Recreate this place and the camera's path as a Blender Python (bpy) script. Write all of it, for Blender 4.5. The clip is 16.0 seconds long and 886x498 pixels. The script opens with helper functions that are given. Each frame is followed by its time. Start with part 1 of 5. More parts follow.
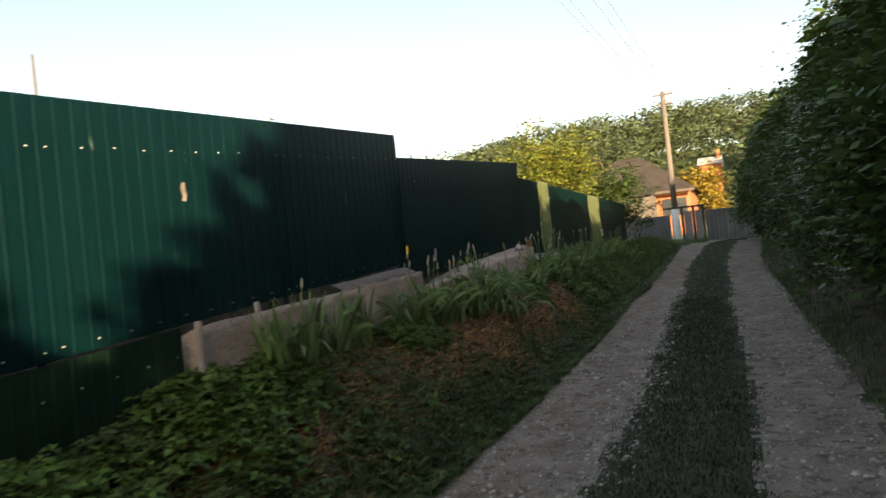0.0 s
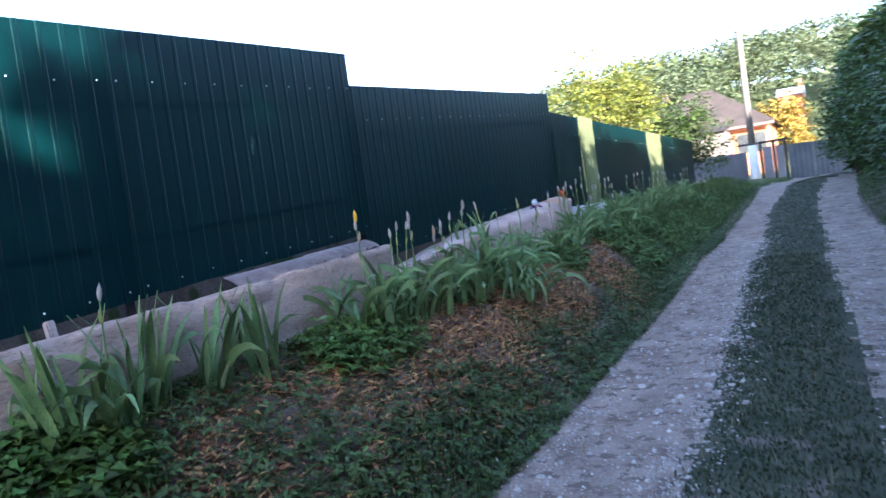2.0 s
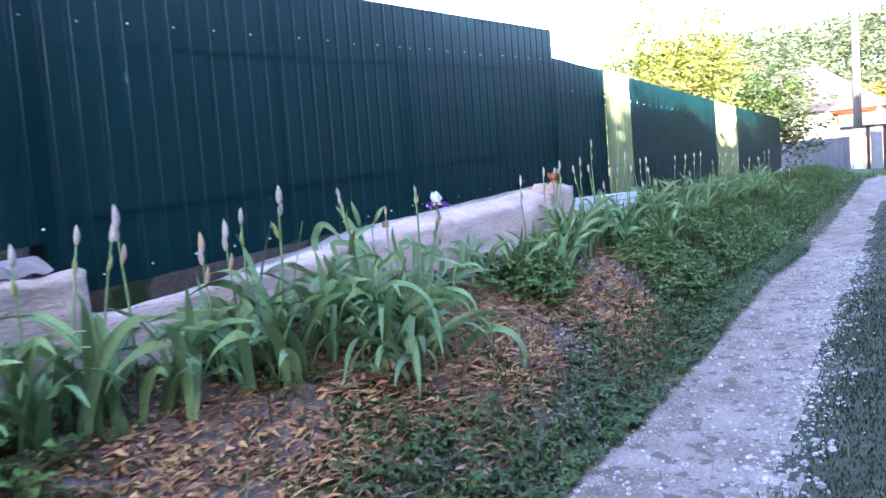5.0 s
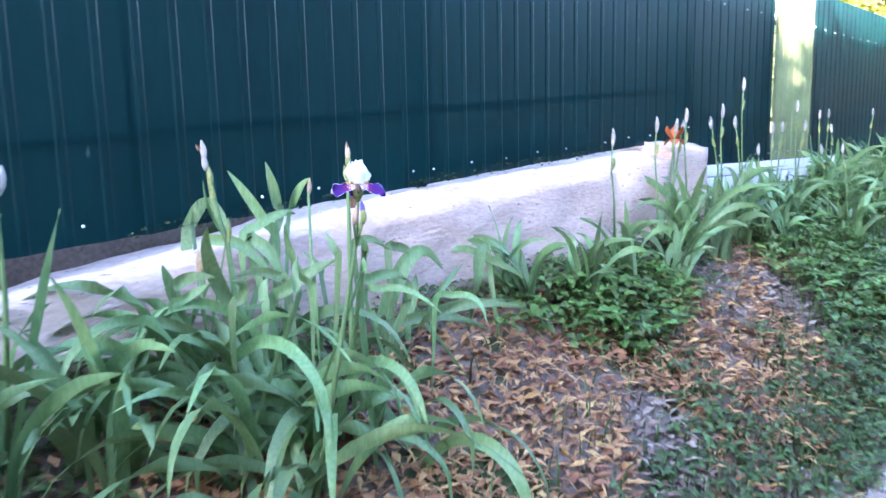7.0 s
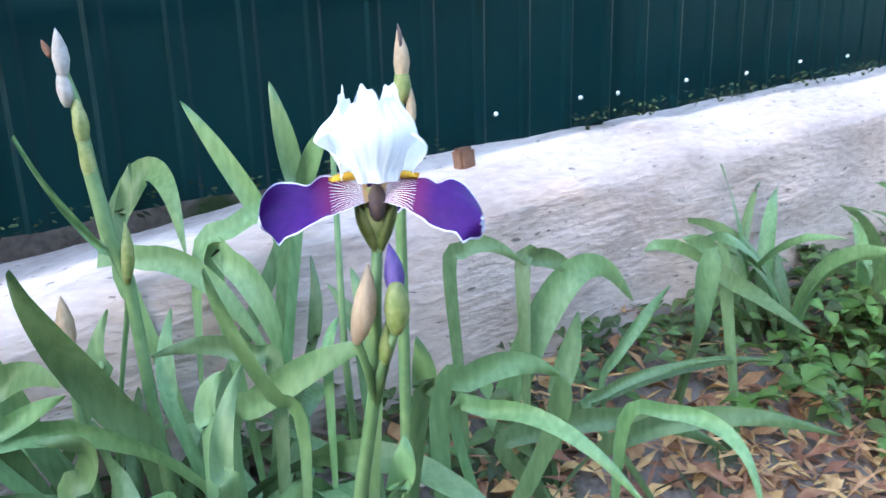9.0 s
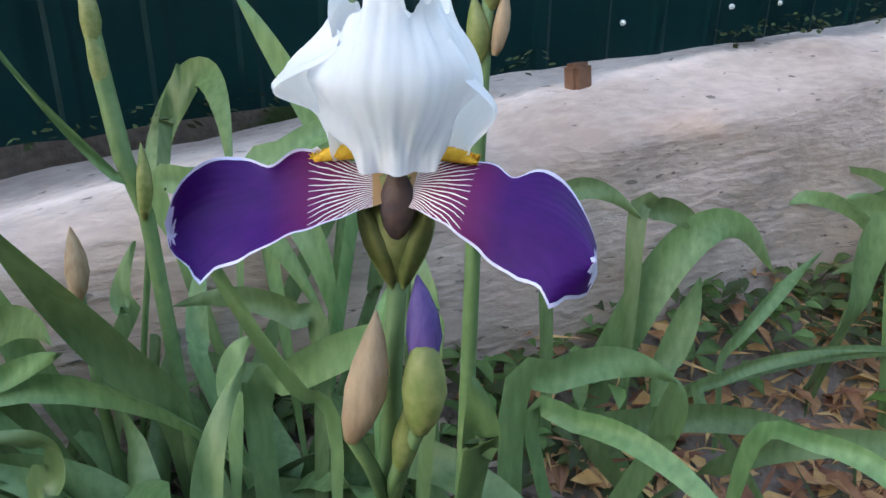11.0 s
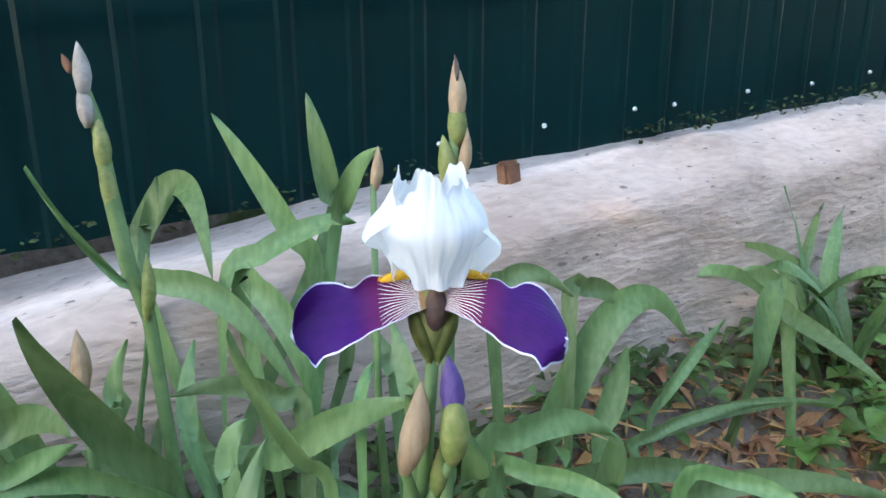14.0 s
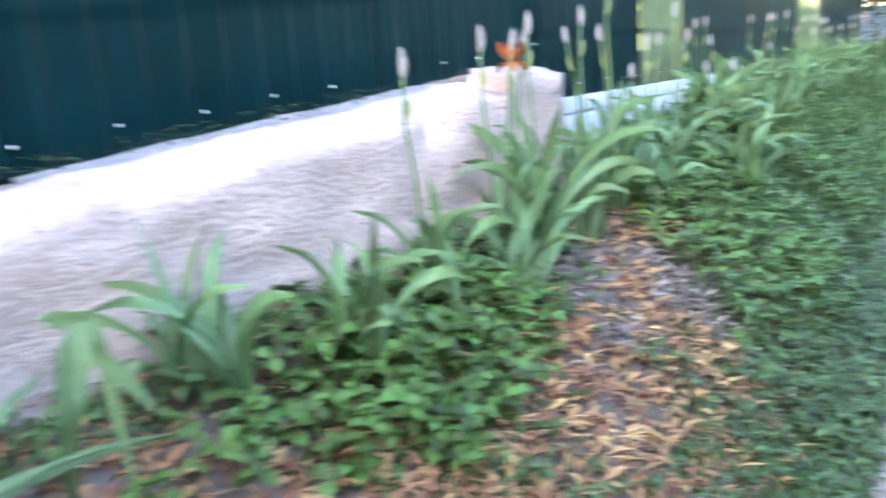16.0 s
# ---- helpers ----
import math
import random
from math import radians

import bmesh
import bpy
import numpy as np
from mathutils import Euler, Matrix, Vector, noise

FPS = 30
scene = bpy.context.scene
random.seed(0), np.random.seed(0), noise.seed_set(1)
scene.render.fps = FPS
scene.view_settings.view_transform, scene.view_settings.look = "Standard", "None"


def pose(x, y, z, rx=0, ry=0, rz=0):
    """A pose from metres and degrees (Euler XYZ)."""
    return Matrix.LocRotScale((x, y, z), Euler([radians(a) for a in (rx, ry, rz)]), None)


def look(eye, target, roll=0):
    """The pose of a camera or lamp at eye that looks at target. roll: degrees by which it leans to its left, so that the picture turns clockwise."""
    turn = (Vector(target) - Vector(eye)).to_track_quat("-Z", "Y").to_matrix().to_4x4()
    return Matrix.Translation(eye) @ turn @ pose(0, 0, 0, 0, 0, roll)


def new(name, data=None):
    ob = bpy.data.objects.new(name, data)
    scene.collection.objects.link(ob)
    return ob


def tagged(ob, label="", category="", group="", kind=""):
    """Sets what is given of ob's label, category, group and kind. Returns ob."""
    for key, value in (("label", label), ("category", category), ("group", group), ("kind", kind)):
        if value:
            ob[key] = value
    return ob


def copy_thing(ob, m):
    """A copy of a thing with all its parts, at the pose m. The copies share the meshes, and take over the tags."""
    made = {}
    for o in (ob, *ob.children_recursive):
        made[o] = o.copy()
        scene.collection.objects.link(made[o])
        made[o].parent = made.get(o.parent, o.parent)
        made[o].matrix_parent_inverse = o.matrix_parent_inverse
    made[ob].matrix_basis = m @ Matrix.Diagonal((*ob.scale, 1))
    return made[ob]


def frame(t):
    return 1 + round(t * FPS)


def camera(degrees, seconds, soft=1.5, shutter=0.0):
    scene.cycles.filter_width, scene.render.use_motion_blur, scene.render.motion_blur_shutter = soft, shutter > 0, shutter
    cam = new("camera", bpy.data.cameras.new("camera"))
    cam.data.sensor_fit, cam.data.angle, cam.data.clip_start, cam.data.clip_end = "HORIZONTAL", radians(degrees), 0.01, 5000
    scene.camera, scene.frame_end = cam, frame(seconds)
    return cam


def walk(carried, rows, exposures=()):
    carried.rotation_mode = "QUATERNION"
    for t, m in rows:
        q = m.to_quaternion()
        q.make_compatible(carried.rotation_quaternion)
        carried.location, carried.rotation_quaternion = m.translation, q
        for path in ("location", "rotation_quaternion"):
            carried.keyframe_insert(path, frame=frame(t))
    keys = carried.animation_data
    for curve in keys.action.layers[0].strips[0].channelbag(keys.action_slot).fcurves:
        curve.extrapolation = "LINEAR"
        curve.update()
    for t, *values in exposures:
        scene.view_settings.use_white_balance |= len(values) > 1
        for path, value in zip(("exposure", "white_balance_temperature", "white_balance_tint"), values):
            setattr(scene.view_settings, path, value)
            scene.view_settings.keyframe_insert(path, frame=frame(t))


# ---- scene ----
cam = camera(63.1, 16.0, shutter=0.35)
PATH = [
    (0, (0.579, -1.389, 1.463), (-0.179, 0.462, 1.498), -5.9),
    (0.5, (0.551, -0.778, 1.422), (-0.12, 1.105, 1.497), -6.0),
    (1, (0.544, -0.282, 1.511), (-0.18, 1.578, 1.393), -4.0),
    (1.5, (0.407, 0.423, 1.465), (-0.336, 2.278, 1.37), -5.9),
    (2, (0.376, 0.965, 1.515), (-0.565, 2.728, 1.434), -8.0),
    (2.5, (0.314, 1.485, 1.556), (-0.724, 3.193, 1.484), -6.6),
    (3, (0.279, 2.056, 1.577), (-0.82, 3.727, 1.587), -4.7),
    (3.5, (0.223, 2.597, 1.545), (-0.883, 4.262, 1.5), -4.1),
    (6, (-0.109, 5.149, 1.591), (-1.271, 6.764, 1.392), -4.55),
    (6.5, (-0.359, 5.628, 1.615), (-1.615, 7.163, 1.367), -4.46),
    (7, (-0.564, 6.058, 1.617), (-1.981, 7.438, 1.326), -1.21),
    (7.5, (-0.849, 6.372, 1.597), (-2.316, 7.712, 1.366), -1.46),
    (8, (-1.166, 6.624, 1.634), (-2.654, 7.925, 1.326), -5.02),
    (8.5, (-1.370, 6.831, 1.624), (-3.017, 7.930, 1.341), -0.88),
    (9, (-1.525, 6.902, 1.595), (-3.170, 7.919, 1.088), -1.57),
    (11.5, (-1.697, 7.024, 1.588), (-3.408, 7.731, 0.832), 1.1),
    (12, (-1.696, 7.004, 1.610), (-3.437, 7.710, 0.926), 1.04),
    (12.5, (-1.683, 6.992, 1.628), (-3.428, 7.744, 1.004), 0.47),
    (13, (-1.657, 6.972, 1.635), (-3.389, 7.770, 1.033), -0.4),
    (13.5, (-1.636, 6.948, 1.632), (-3.334, 7.824, 1.040), -0.02),
    (14, (-1.615, 6.933, 1.637), (-3.292, 7.876, 1.089), -0.11),
    (14.5, (-1.577, 6.930, 1.635), (-3.235, 7.922, 1.117), -0.22),
    (15, (-1.528, 6.953, 1.630), (-3.149, 8.005, 1.115), -2.24),
    (15.5, (-1.393, 7.123, 1.599), (-2.930, 8.331, 1.178), -6.3),
    (16, (-1.224, 7.452, 1.601), (-2.361, 9.025, 1.120), -4.08),
]
walk(cam, [(t, look(eye, target, roll)) for t, eye, target, roll in PATH],
     [(0, 1.72, 8600, 16), (0.5, 1.45, 7600, 15), (1, 1.98, 7200, 16), (2, 3.20, 5450, 24), (3.5, 3.70, 5250, 30), (6, 4.66, 5700, 32), (8, 4.98, 5600, 18), (9.2, 4.46, 6500, 14), (11.3, 3.66, 7300, 14),
      (12.5, 3.74, 7400, 16), (14.5, 4.08, 6850, 11), (15.4, 4.38, 6700, 14), (16, 4.92, 6150, 20)])

# ---- world and light ----
SUN_AZ, SUN_EL = radians(33), radians(14)          # sun behind and to the +x side of the walker
SUN_DIR = Vector((math.sin(SUN_AZ) * math.cos(SUN_EL), -math.cos(SUN_AZ) * math.cos(SUN_EL), math.sin(SUN_EL)))
world = bpy.data.worlds.new("sky")
scene.world = world
world.use_nodes = True
wn = world.node_tree
sky = wn.nodes.new("ShaderNodeTexSky")
sky.sky_type = "NISHITA"
sky.sun_disc = False
sky.sun_elevation = SUN_EL
sky.sun_rotation = math.pi - SUN_AZ
sky.air_density, sky.dust_density, sky.ozone_density = 1.0, 0.6, 1.0
wn.nodes["Background"].inputs[1].default_value = 0.10
wn.links.new(sky.outputs[0], wn.nodes["Background"].inputs[0])
sun = new("sun", bpy.data.lights.new("sun", "SUN"))
sun.data.energy, sun.data.angle, sun.data.color = 5.0, radians(0.6), (1.0, 0.86, 0.62)
sun.matrix_world = look(SUN_DIR * 60, (0, 0, 0))


# ---- materials ----
def mat(name, c1, c2, scale=8.0, rough=0.7, metal=0.0, bump=0.2, fine=60.0, detail=6.0, spec=0.4,
        translucent=0.0, island=0.0, stretch=(1, 1, 1), speck=None, rand=0.0, bump_dist=0.01, veins=0.0, cracks=()):
    """Two-scale noise between two colours, with relief, optional specks and per-piece variation."""
    m = bpy.data.materials.new(name)
    m.use_nodes = True
    nt = m.node_tree
    N, L = nt.nodes.new, nt.links.new
    b = nt.nodes["Principled BSDF"]
    tc = N("ShaderNodeTexCoord")
    mp = N("ShaderNodeMapping")
    mp.inputs["Scale"].default_value = stretch
    L(tc.outputs["Object"], mp.inputs[0])
    n1, n2 = N("ShaderNodeTexNoise"), N("ShaderNodeTexNoise")
    for n, s in ((n1, scale), (n2, fine)):
        n.inputs["Scale"].default_value = s
        n.inputs["Detail"].default_value = detail
        L(mp.outputs[0], n.inputs["Vector"])
    a = N("ShaderNodeMath")
    a.operation = "MULTIPLY_ADD"
    a.inputs[1].default_value = 0.45
    L(n2.outputs[0], a.inputs[0])
    s = N("ShaderNodeMath")
    s.operation = "MULTIPLY"
    s.inputs[1].default_value = 0.55
    L(n1.outputs[0], s.inputs[0])
    L(s.outputs[0], a.inputs[2])
    r = N("ShaderNodeValToRGB")
    r.color_ramp.elements[0].position, r.color_ramp.elements[1].position = 0.36, 0.64
    r.color_ramp.elements[0].color, r.color_ramp.elements[1].color = (*c1, 1), (*c2, 1)
    L(a.outputs[0], r.inputs[0])
    col = r.outputs[0]
    if speck:
        v = N("ShaderNodeTexNoise")
        v.inputs["Scale"].default_value = speck[1]
        v.inputs["Detail"].default_value = 3
        L(mp.outputs[0], v.inputs["Vector"])
        rr = N("ShaderNodeValToRGB")
        rr.color_ramp.elements[0].position, rr.color_ramp.elements[1].position = speck[2], speck[2] + 0.05
        L(v.outputs[0], rr.inputs[0])
        mx = N("ShaderNodeMix")
        mx.data_type = "RGBA"
        L(rr.outputs[0], mx.inputs[0])
        L(col, mx.inputs[6])
        mx.inputs[7].default_value = (*speck[0], 1)
        col = mx.outputs[2]
    for kx, ky, kz, level, width in cracks:
        cm = N("ShaderNodeMapping")
        cm.inputs["Scale"].default_value = (kx, ky, kz)
        L(tc.outputs["Object"], cm.inputs[0])
        cn = N("ShaderNodeTexNoise")
        cn.inputs["Scale"].default_value = 1.0
        cn.inputs["Detail"].default_value = 4
        L(cm.outputs[0], cn.inputs["Vector"])
        c1_, c2_, c3_ = N("ShaderNodeMath"), N("ShaderNodeMath"), N("ShaderNodeMath")
        c1_.operation, c2_.operation, c3_.operation = "SUBTRACT", "ABSOLUTE", "LESS_THAN"
        c1_.inputs[1].default_value, c3_.inputs[1].default_value = level, width
        L(cn.outputs[0], c1_.inputs[0])
        L(c1_.outputs[0], c2_.inputs[0])
        L(c2_.outputs[0], c3_.inputs[0])
        mk = N("ShaderNodeMix")
        mk.data_type = "RGBA"
        L(c3_.outputs[0], mk.inputs[0])
        L(col, mk.inputs[6])
        mk.inputs[7].default_value = (0.17, 0.13, 0.11, 1)
        col = mk.outputs[2]
        dip = N("ShaderNodeMath")
        dip.operation = "MULTIPLY_ADD"
        dip.inputs[1].default_value = -0.2
        L(c3_.outputs[0], dip.inputs[0])
        L(a.outputs[0], dip.inputs[2])
        a = dip
    if island or rand:
        src = N("ShaderNodeNewGeometry").outputs["Random Per Island"] if island else N("ShaderNodeObjectInfo").outputs["Random"]
        h = N("ShaderNodeHueSaturation")
        k = island or rand
        mr = N("ShaderNodeMapRange")
        mr.inputs[3].default_value, mr.inputs[4].default_value = 1 - k, 1 + k
        L(src, mr.inputs[0])
        L(mr.outputs[0], h.inputs["Value"])
        mh = N("ShaderNodeMapRange")
        mh.inputs[3].default_value, mh.inputs[4].default_value = 0.5 - 0.05 * k, 0.5 + 0.04 * k
        L(src, mh.inputs[0])
        L(mh.outputs[0], h.inputs["Hue"])
        L(col, h.inputs["Color"])
        col = h.outputs[0]
    L(col, b.inputs["Base Color"])
    b.inputs["Roughness"].default_value, b.inputs["Metallic"].default_value = rough, metal
    b.inputs["Specular IOR Level"].default_value = spec
    if veins:
        uv = N("ShaderNodeUVMap")
        sx = N("ShaderNodeSeparateXYZ")
        L(uv.outputs[0], sx.inputs[0])
        w1, w2, w3 = N("ShaderNodeMath"), N("ShaderNodeMath"), N("ShaderNodeMath")
        w1.operation, w2.operation, w3.operation = "MULTIPLY", "SINE", "MULTIPLY_ADD"
        w1.inputs[1].default_value = veins
        w3.inputs[1].default_value = 0.045
        L(sx.outputs[1], w1.inputs[0])
        L(w1.outputs[0], w2.inputs[0])
        L(w2.outputs[0], w3.inputs[0])
        L(a.outputs[0], w3.inputs[2])
        a = w3
    if bump:
        bm_ = N("ShaderNodeBump")
        bm_.inputs["Strength"].default_value = bump
        bm_.inputs["Distance"].default_value = bump_dist
        L(a.outputs[0], bm_.inputs["Height"])
        L(bm_.outputs[0], b.inputs["Normal"])
    if translucent:
        t = N("ShaderNodeBsdfTranslucent")
        L(col, t.inputs[0])
        mix = N("ShaderNodeMixShader")
        mix.inputs[0].default_value = translucent
        L(b.outputs[0], mix.inputs[1])
        L(t.outputs[0], mix.inputs[2])
        L(mix.outputs[0], nt.nodes["Material Output"].inputs[0])
    return m


GREEN = mat("green_metal", (0.0016, 0.029, 0.033), (0.0026, 0.038, 0.042), 3, 0.31, 0.0, 0.03, 40, spec=0.46, stretch=(1, 1, 0.25),
            speck=((0.16, 0.24, 0.2), 16, 0.735))
GREEN_OLD = mat("faded_green_metal", (0.010, 0.045, 0.028), (0.022, 0.070, 0.044), 4, 0.5, 0.0, 0.05, 50, spec=0.4, speck=((0.2, 0.25, 0.2), 14, 0.72))
SCREW = mat("pale_screw", (0.5, 0.55, 0.55), (0.75, 0.78, 0.76), 40, 0.35, 0.2, 0.05)
CONCRETE = mat("weathered_concrete", (0.445, 0.328, 0.270), (0.675, 0.52, 0.44), 5, 0.94, 0, 0.55, 48, detail=14, stretch=(1, 0.6, 1.7),
               speck=((0.22, 0.17, 0.14), 46, 0.66), bump_dist=0.03, cracks=((0.8, 0.55, 17.0, 0.615, 0.0012),))
CONCRETE_OLD = mat("brown_weathered_concrete", (0.33, 0.24, 0.19), (0.56, 0.435, 0.36), 5, 0.94, 0, 0.6, 48, detail=14, stretch=(1, 0.6, 1.7),
                   speck=((0.17, 0.13, 0.105), 40, 0.645), bump_dist=0.03, cracks=((0.8, 0.55, 15.0, 0.60, 0.0016),))
TURF = mat("trodden_turf", (0.040, 0.046, 0.024), (0.105, 0.105, 0.062), 3.5, 0.97, 0, 0.6, 60, detail=9, speck=((0.17, 0.135, 0.105), 3.0, 0.60), bump_dist=0.02)
RUST = mat("rusty_brown", (0.11, 0.05, 0.03), (0.24, 0.12, 0.07), 20, 0.9, 0, 0.4)
FLASHING = mat("grey_flashing", (0.34, 0.27, 0.25), (0.55, 0.47, 0.43), 9, 0.6, 0.1, 0.2)
WHITEBOARD = mat("whitewashed_slab", (0.62, 0.64, 0.68), (0.80, 0.82, 0.86), 7, 0.7, 0, 0.2)
EARTH = mat("dry_earth", (0.11, 0.080, 0.062), (0.26, 0.20, 0.165), 4, 0.97, 0, 0.7, 70, detail=9, speck=((0.05, 0.075, 0.022), 2.4, 0.56), bump_dist=0.02)
GRAVEL = mat("chalky_gravel_road", (0.23, 0.165, 0.126), (0.50, 0.39, 0.315), 3.2, 0.95, 0, 1.0, 42, detail=12, speck=((0.20, 0.15, 0.12), 9, 0.565), bump_dist=0.04)
STONE = mat("pale_stone", (0.36, 0.315, 0.28), (0.62, 0.56, 0.51), 30, 0.9, 0, 0.3, island=0.35)
GRASS_FAR = mat("meadow", (0.05, 0.085, 0.022), (0.13, 0.15, 0.05), 0.6, 0.95, 0, 0.5, 20)
GRASS = mat("grass_blades", (0.055, 0.10, 0.026), (0.13, 0.18, 0.06), 2, 0.6, 0, 0, 20, translucent=0.3, island=0.62)
LANEGRASS = mat("trodden_grass", (0.022, 0.042, 0.014), (0.060, 0.078, 0.030), 2, 0.7, 0, 0, 20, translucent=0.2, island=0.62)
DRYGRASS = mat("dry_grass", (0.16, 0.12, 0.06), (0.32, 0.25, 0.14), 5, 0.8, 0, 0, 20, island=0.4)
LITTER = mat("dry_leaf_litter", (0.29, 0.130, 0.050), (0.52, 0.29, 0.135), 14, 0.85, 0, 0.2, 60, island=0.5)
LITTER_GREY = mat("grey_dead_leaves", (0.20, 0.14, 0.105), (0.40, 0.30, 0.235), 14, 0.85, 0, 0.2, 60, island=0.4)
COVER = mat("strawberry_leaves", (0.082, 0.150, 0.028), (0.165, 0.255, 0.060), 2.5, 0.55, 0, 0.2, 70, translucent=0.3, island=0.62)
COVER_DARK = mat("weed_leaves", (0.055, 0.10, 0.024), (0.125, 0.175, 0.052), 3, 0.55, 0, 0.2, 70, translucent=0.25, island=0.62)
IRISLEAF = mat("iris_leaf", (0.100, 0.190, 0.064), (0.215, 0.325, 0.136), 7, 0.45, 0, 0.35, 120, translucent=0.22, rand=0.30, stretch=(1, 1, 0.25), veins=95.0, bump_dist=0.0012)
STEM = mat("iris_stem", (0.11, 0.20, 0.07), (0.19, 0.28, 0.11), 12, 0.5, 0, 0.1, 90, translucent=0.1)
BUDGREEN = mat("bud_green", (0.18, 0.24, 0.06), (0.36, 0.36, 0.14), 40, 0.55, 0, 0.15, 160, translucent=0.2)
PAPER = mat("papery_spathe", (0.42, 0.28, 0.17), (0.62, 0.46, 0.30), 50, 0.75, 0, 0.25, 200, translucent=0.3, stretch=(1, 1, 0.3))
PETAL_WHITE = mat("white_petal", (0.90, 0.90, 0.90), (0.96, 0.96, 0.95), 30, 0.6, 0, 0.2, 260, translucent=0.45, stretch=(1, 1, 0.2), bump_dist=0.002)
BEARD = mat("yellow_beard", (0.75, 0.36, 0.02), (0.95, 0.58, 0.06), 220, 0.8, 0, 0.6, 600, bump_dist=0.002)
VIOLET = mat("violet_bud", (0.09, 0.05, 0.22), (0.20, 0.13, 0.38), 60, 0.5, 0, 0.2, 300, translucent=0.2, stretch=(1, 1, 0.2))
MAROON = mat("maroon_bract", (0.035, 0.020, 0.035), (0.12, 0.07, 0.05), 60, 0.6, 0, 0.2, 200)
ORANGE = mat("orange_petal", (0.42, 0.08, 0.015), (0.58, 0.17, 0.04), 40, 0.55, 0, 0.1, 100, translucent=0.3)
LAV = mat("pale_bud", (0.36, 0.31, 0.25), (0.55, 0.50, 0.47), 60, 0.6, 0, 0.2, 200, translucent=0.25)
WHITEFLOWER = mat("white_flower", (0.72, 0.74, 0.68), (0.85, 0.85, 0.80), 40, 0.7, 0, 0, translucent=0.2)
HEDGELEAF = mat("hedge_leaves", (0.031, 0.064, 0.018), (0.098, 0.150, 0.040), 2, 0.55, 0, 0, 9, translucent=0.3, island=0.45)
# the fence's green made paler: sunlight on the sheets put into the colour
SUNLIT_GREEN = mat("sunlit_green_metal", (0.19, 0.23, 0.11), (0.29, 0.33, 0.17), 4, 0.5, 0, 0.05, 40)
TREELEAF = mat("walnut_leaves", (0.15, 0.19, 0.035), (0.27, 0.28, 0.06), 2, 0.5, 0, 0, 9, translucent=0.35, island=0.4)
WOODLEAF = mat("far_leaves", (0.060, 0.092, 0.044), (0.135, 0.168, 0.082), 0.1, 0.7, 0, 0, 0.9, translucent=0.2, island=0.4)
RUSSET = mat("yellow_leaves", (0.22, 0.17, 0.03), (0.34, 0.24, 0.05), 0.3, 0.7, 0, 0, 3, translucent=0.2, island=0.35)
BARK = mat("bark", (0.06, 0.045, 0.035), (0.15, 0.115, 0.09), 8, 0.95, 0, 0.8, 40, stretch=(1, 1, 0.2))
BRICK = mat("orange_wall", (0.34, 0.12, 0.06), (0.44, 0.17, 0.085), 3, 0.9, 0, 0.2, 30)
ROOF = mat("grey_slate_roof", (0.07, 0.058, 0.055), (0.13, 0.11, 0.10), 2, 0.9, 0, 0.4, 14, stretch=(1, 1, 1))
GREYFENCE = mat("grey_sheet_fence", (0.17, 0.18, 0.20), (0.25, 0.26, 0.28), 2, 0.6, 0.1, 0.1, 20)
PLASTER = mat("grey_plaster", (0.10, 0.085, 0.075), (0.19, 0.165, 0.145), 3, 0.9, 0, 0.3, 25)
WHITEPAINT = mat("white_paint", (0.66, 0.66, 0.66), (0.82, 0.82, 0.80), 4, 0.7, 0, 0.1, 30)
POLE = mat("grey_pole", (0.10, 0.085, 0.075), (0.17, 0.15, 0.13), 3, 0.9, 0, 0.3, 30, stretch=(1, 1, 0.2))
DARK = mat("dark_steel", (0.02, 0.02, 0.022), (0.05, 0.05, 0.05), 10, 0.5, 0.4, 0.1)
WIRE = mat("wire", (0.45, 0.45, 0.46), (0.55, 0.55, 0.56), 10, 0.6, 0, 0)
GLASS = mat("dark_window", (0.02, 0.025, 0.03), (0.05, 0.055, 0.06), 4, 0.12, 0, 0, spec=0.8)
MOSS = mat("moss", (0.018, 0.032, 0.010), (0.05, 0.07, 0.022), 30, 1.0, 0, 0.8, 120, island=0.3)


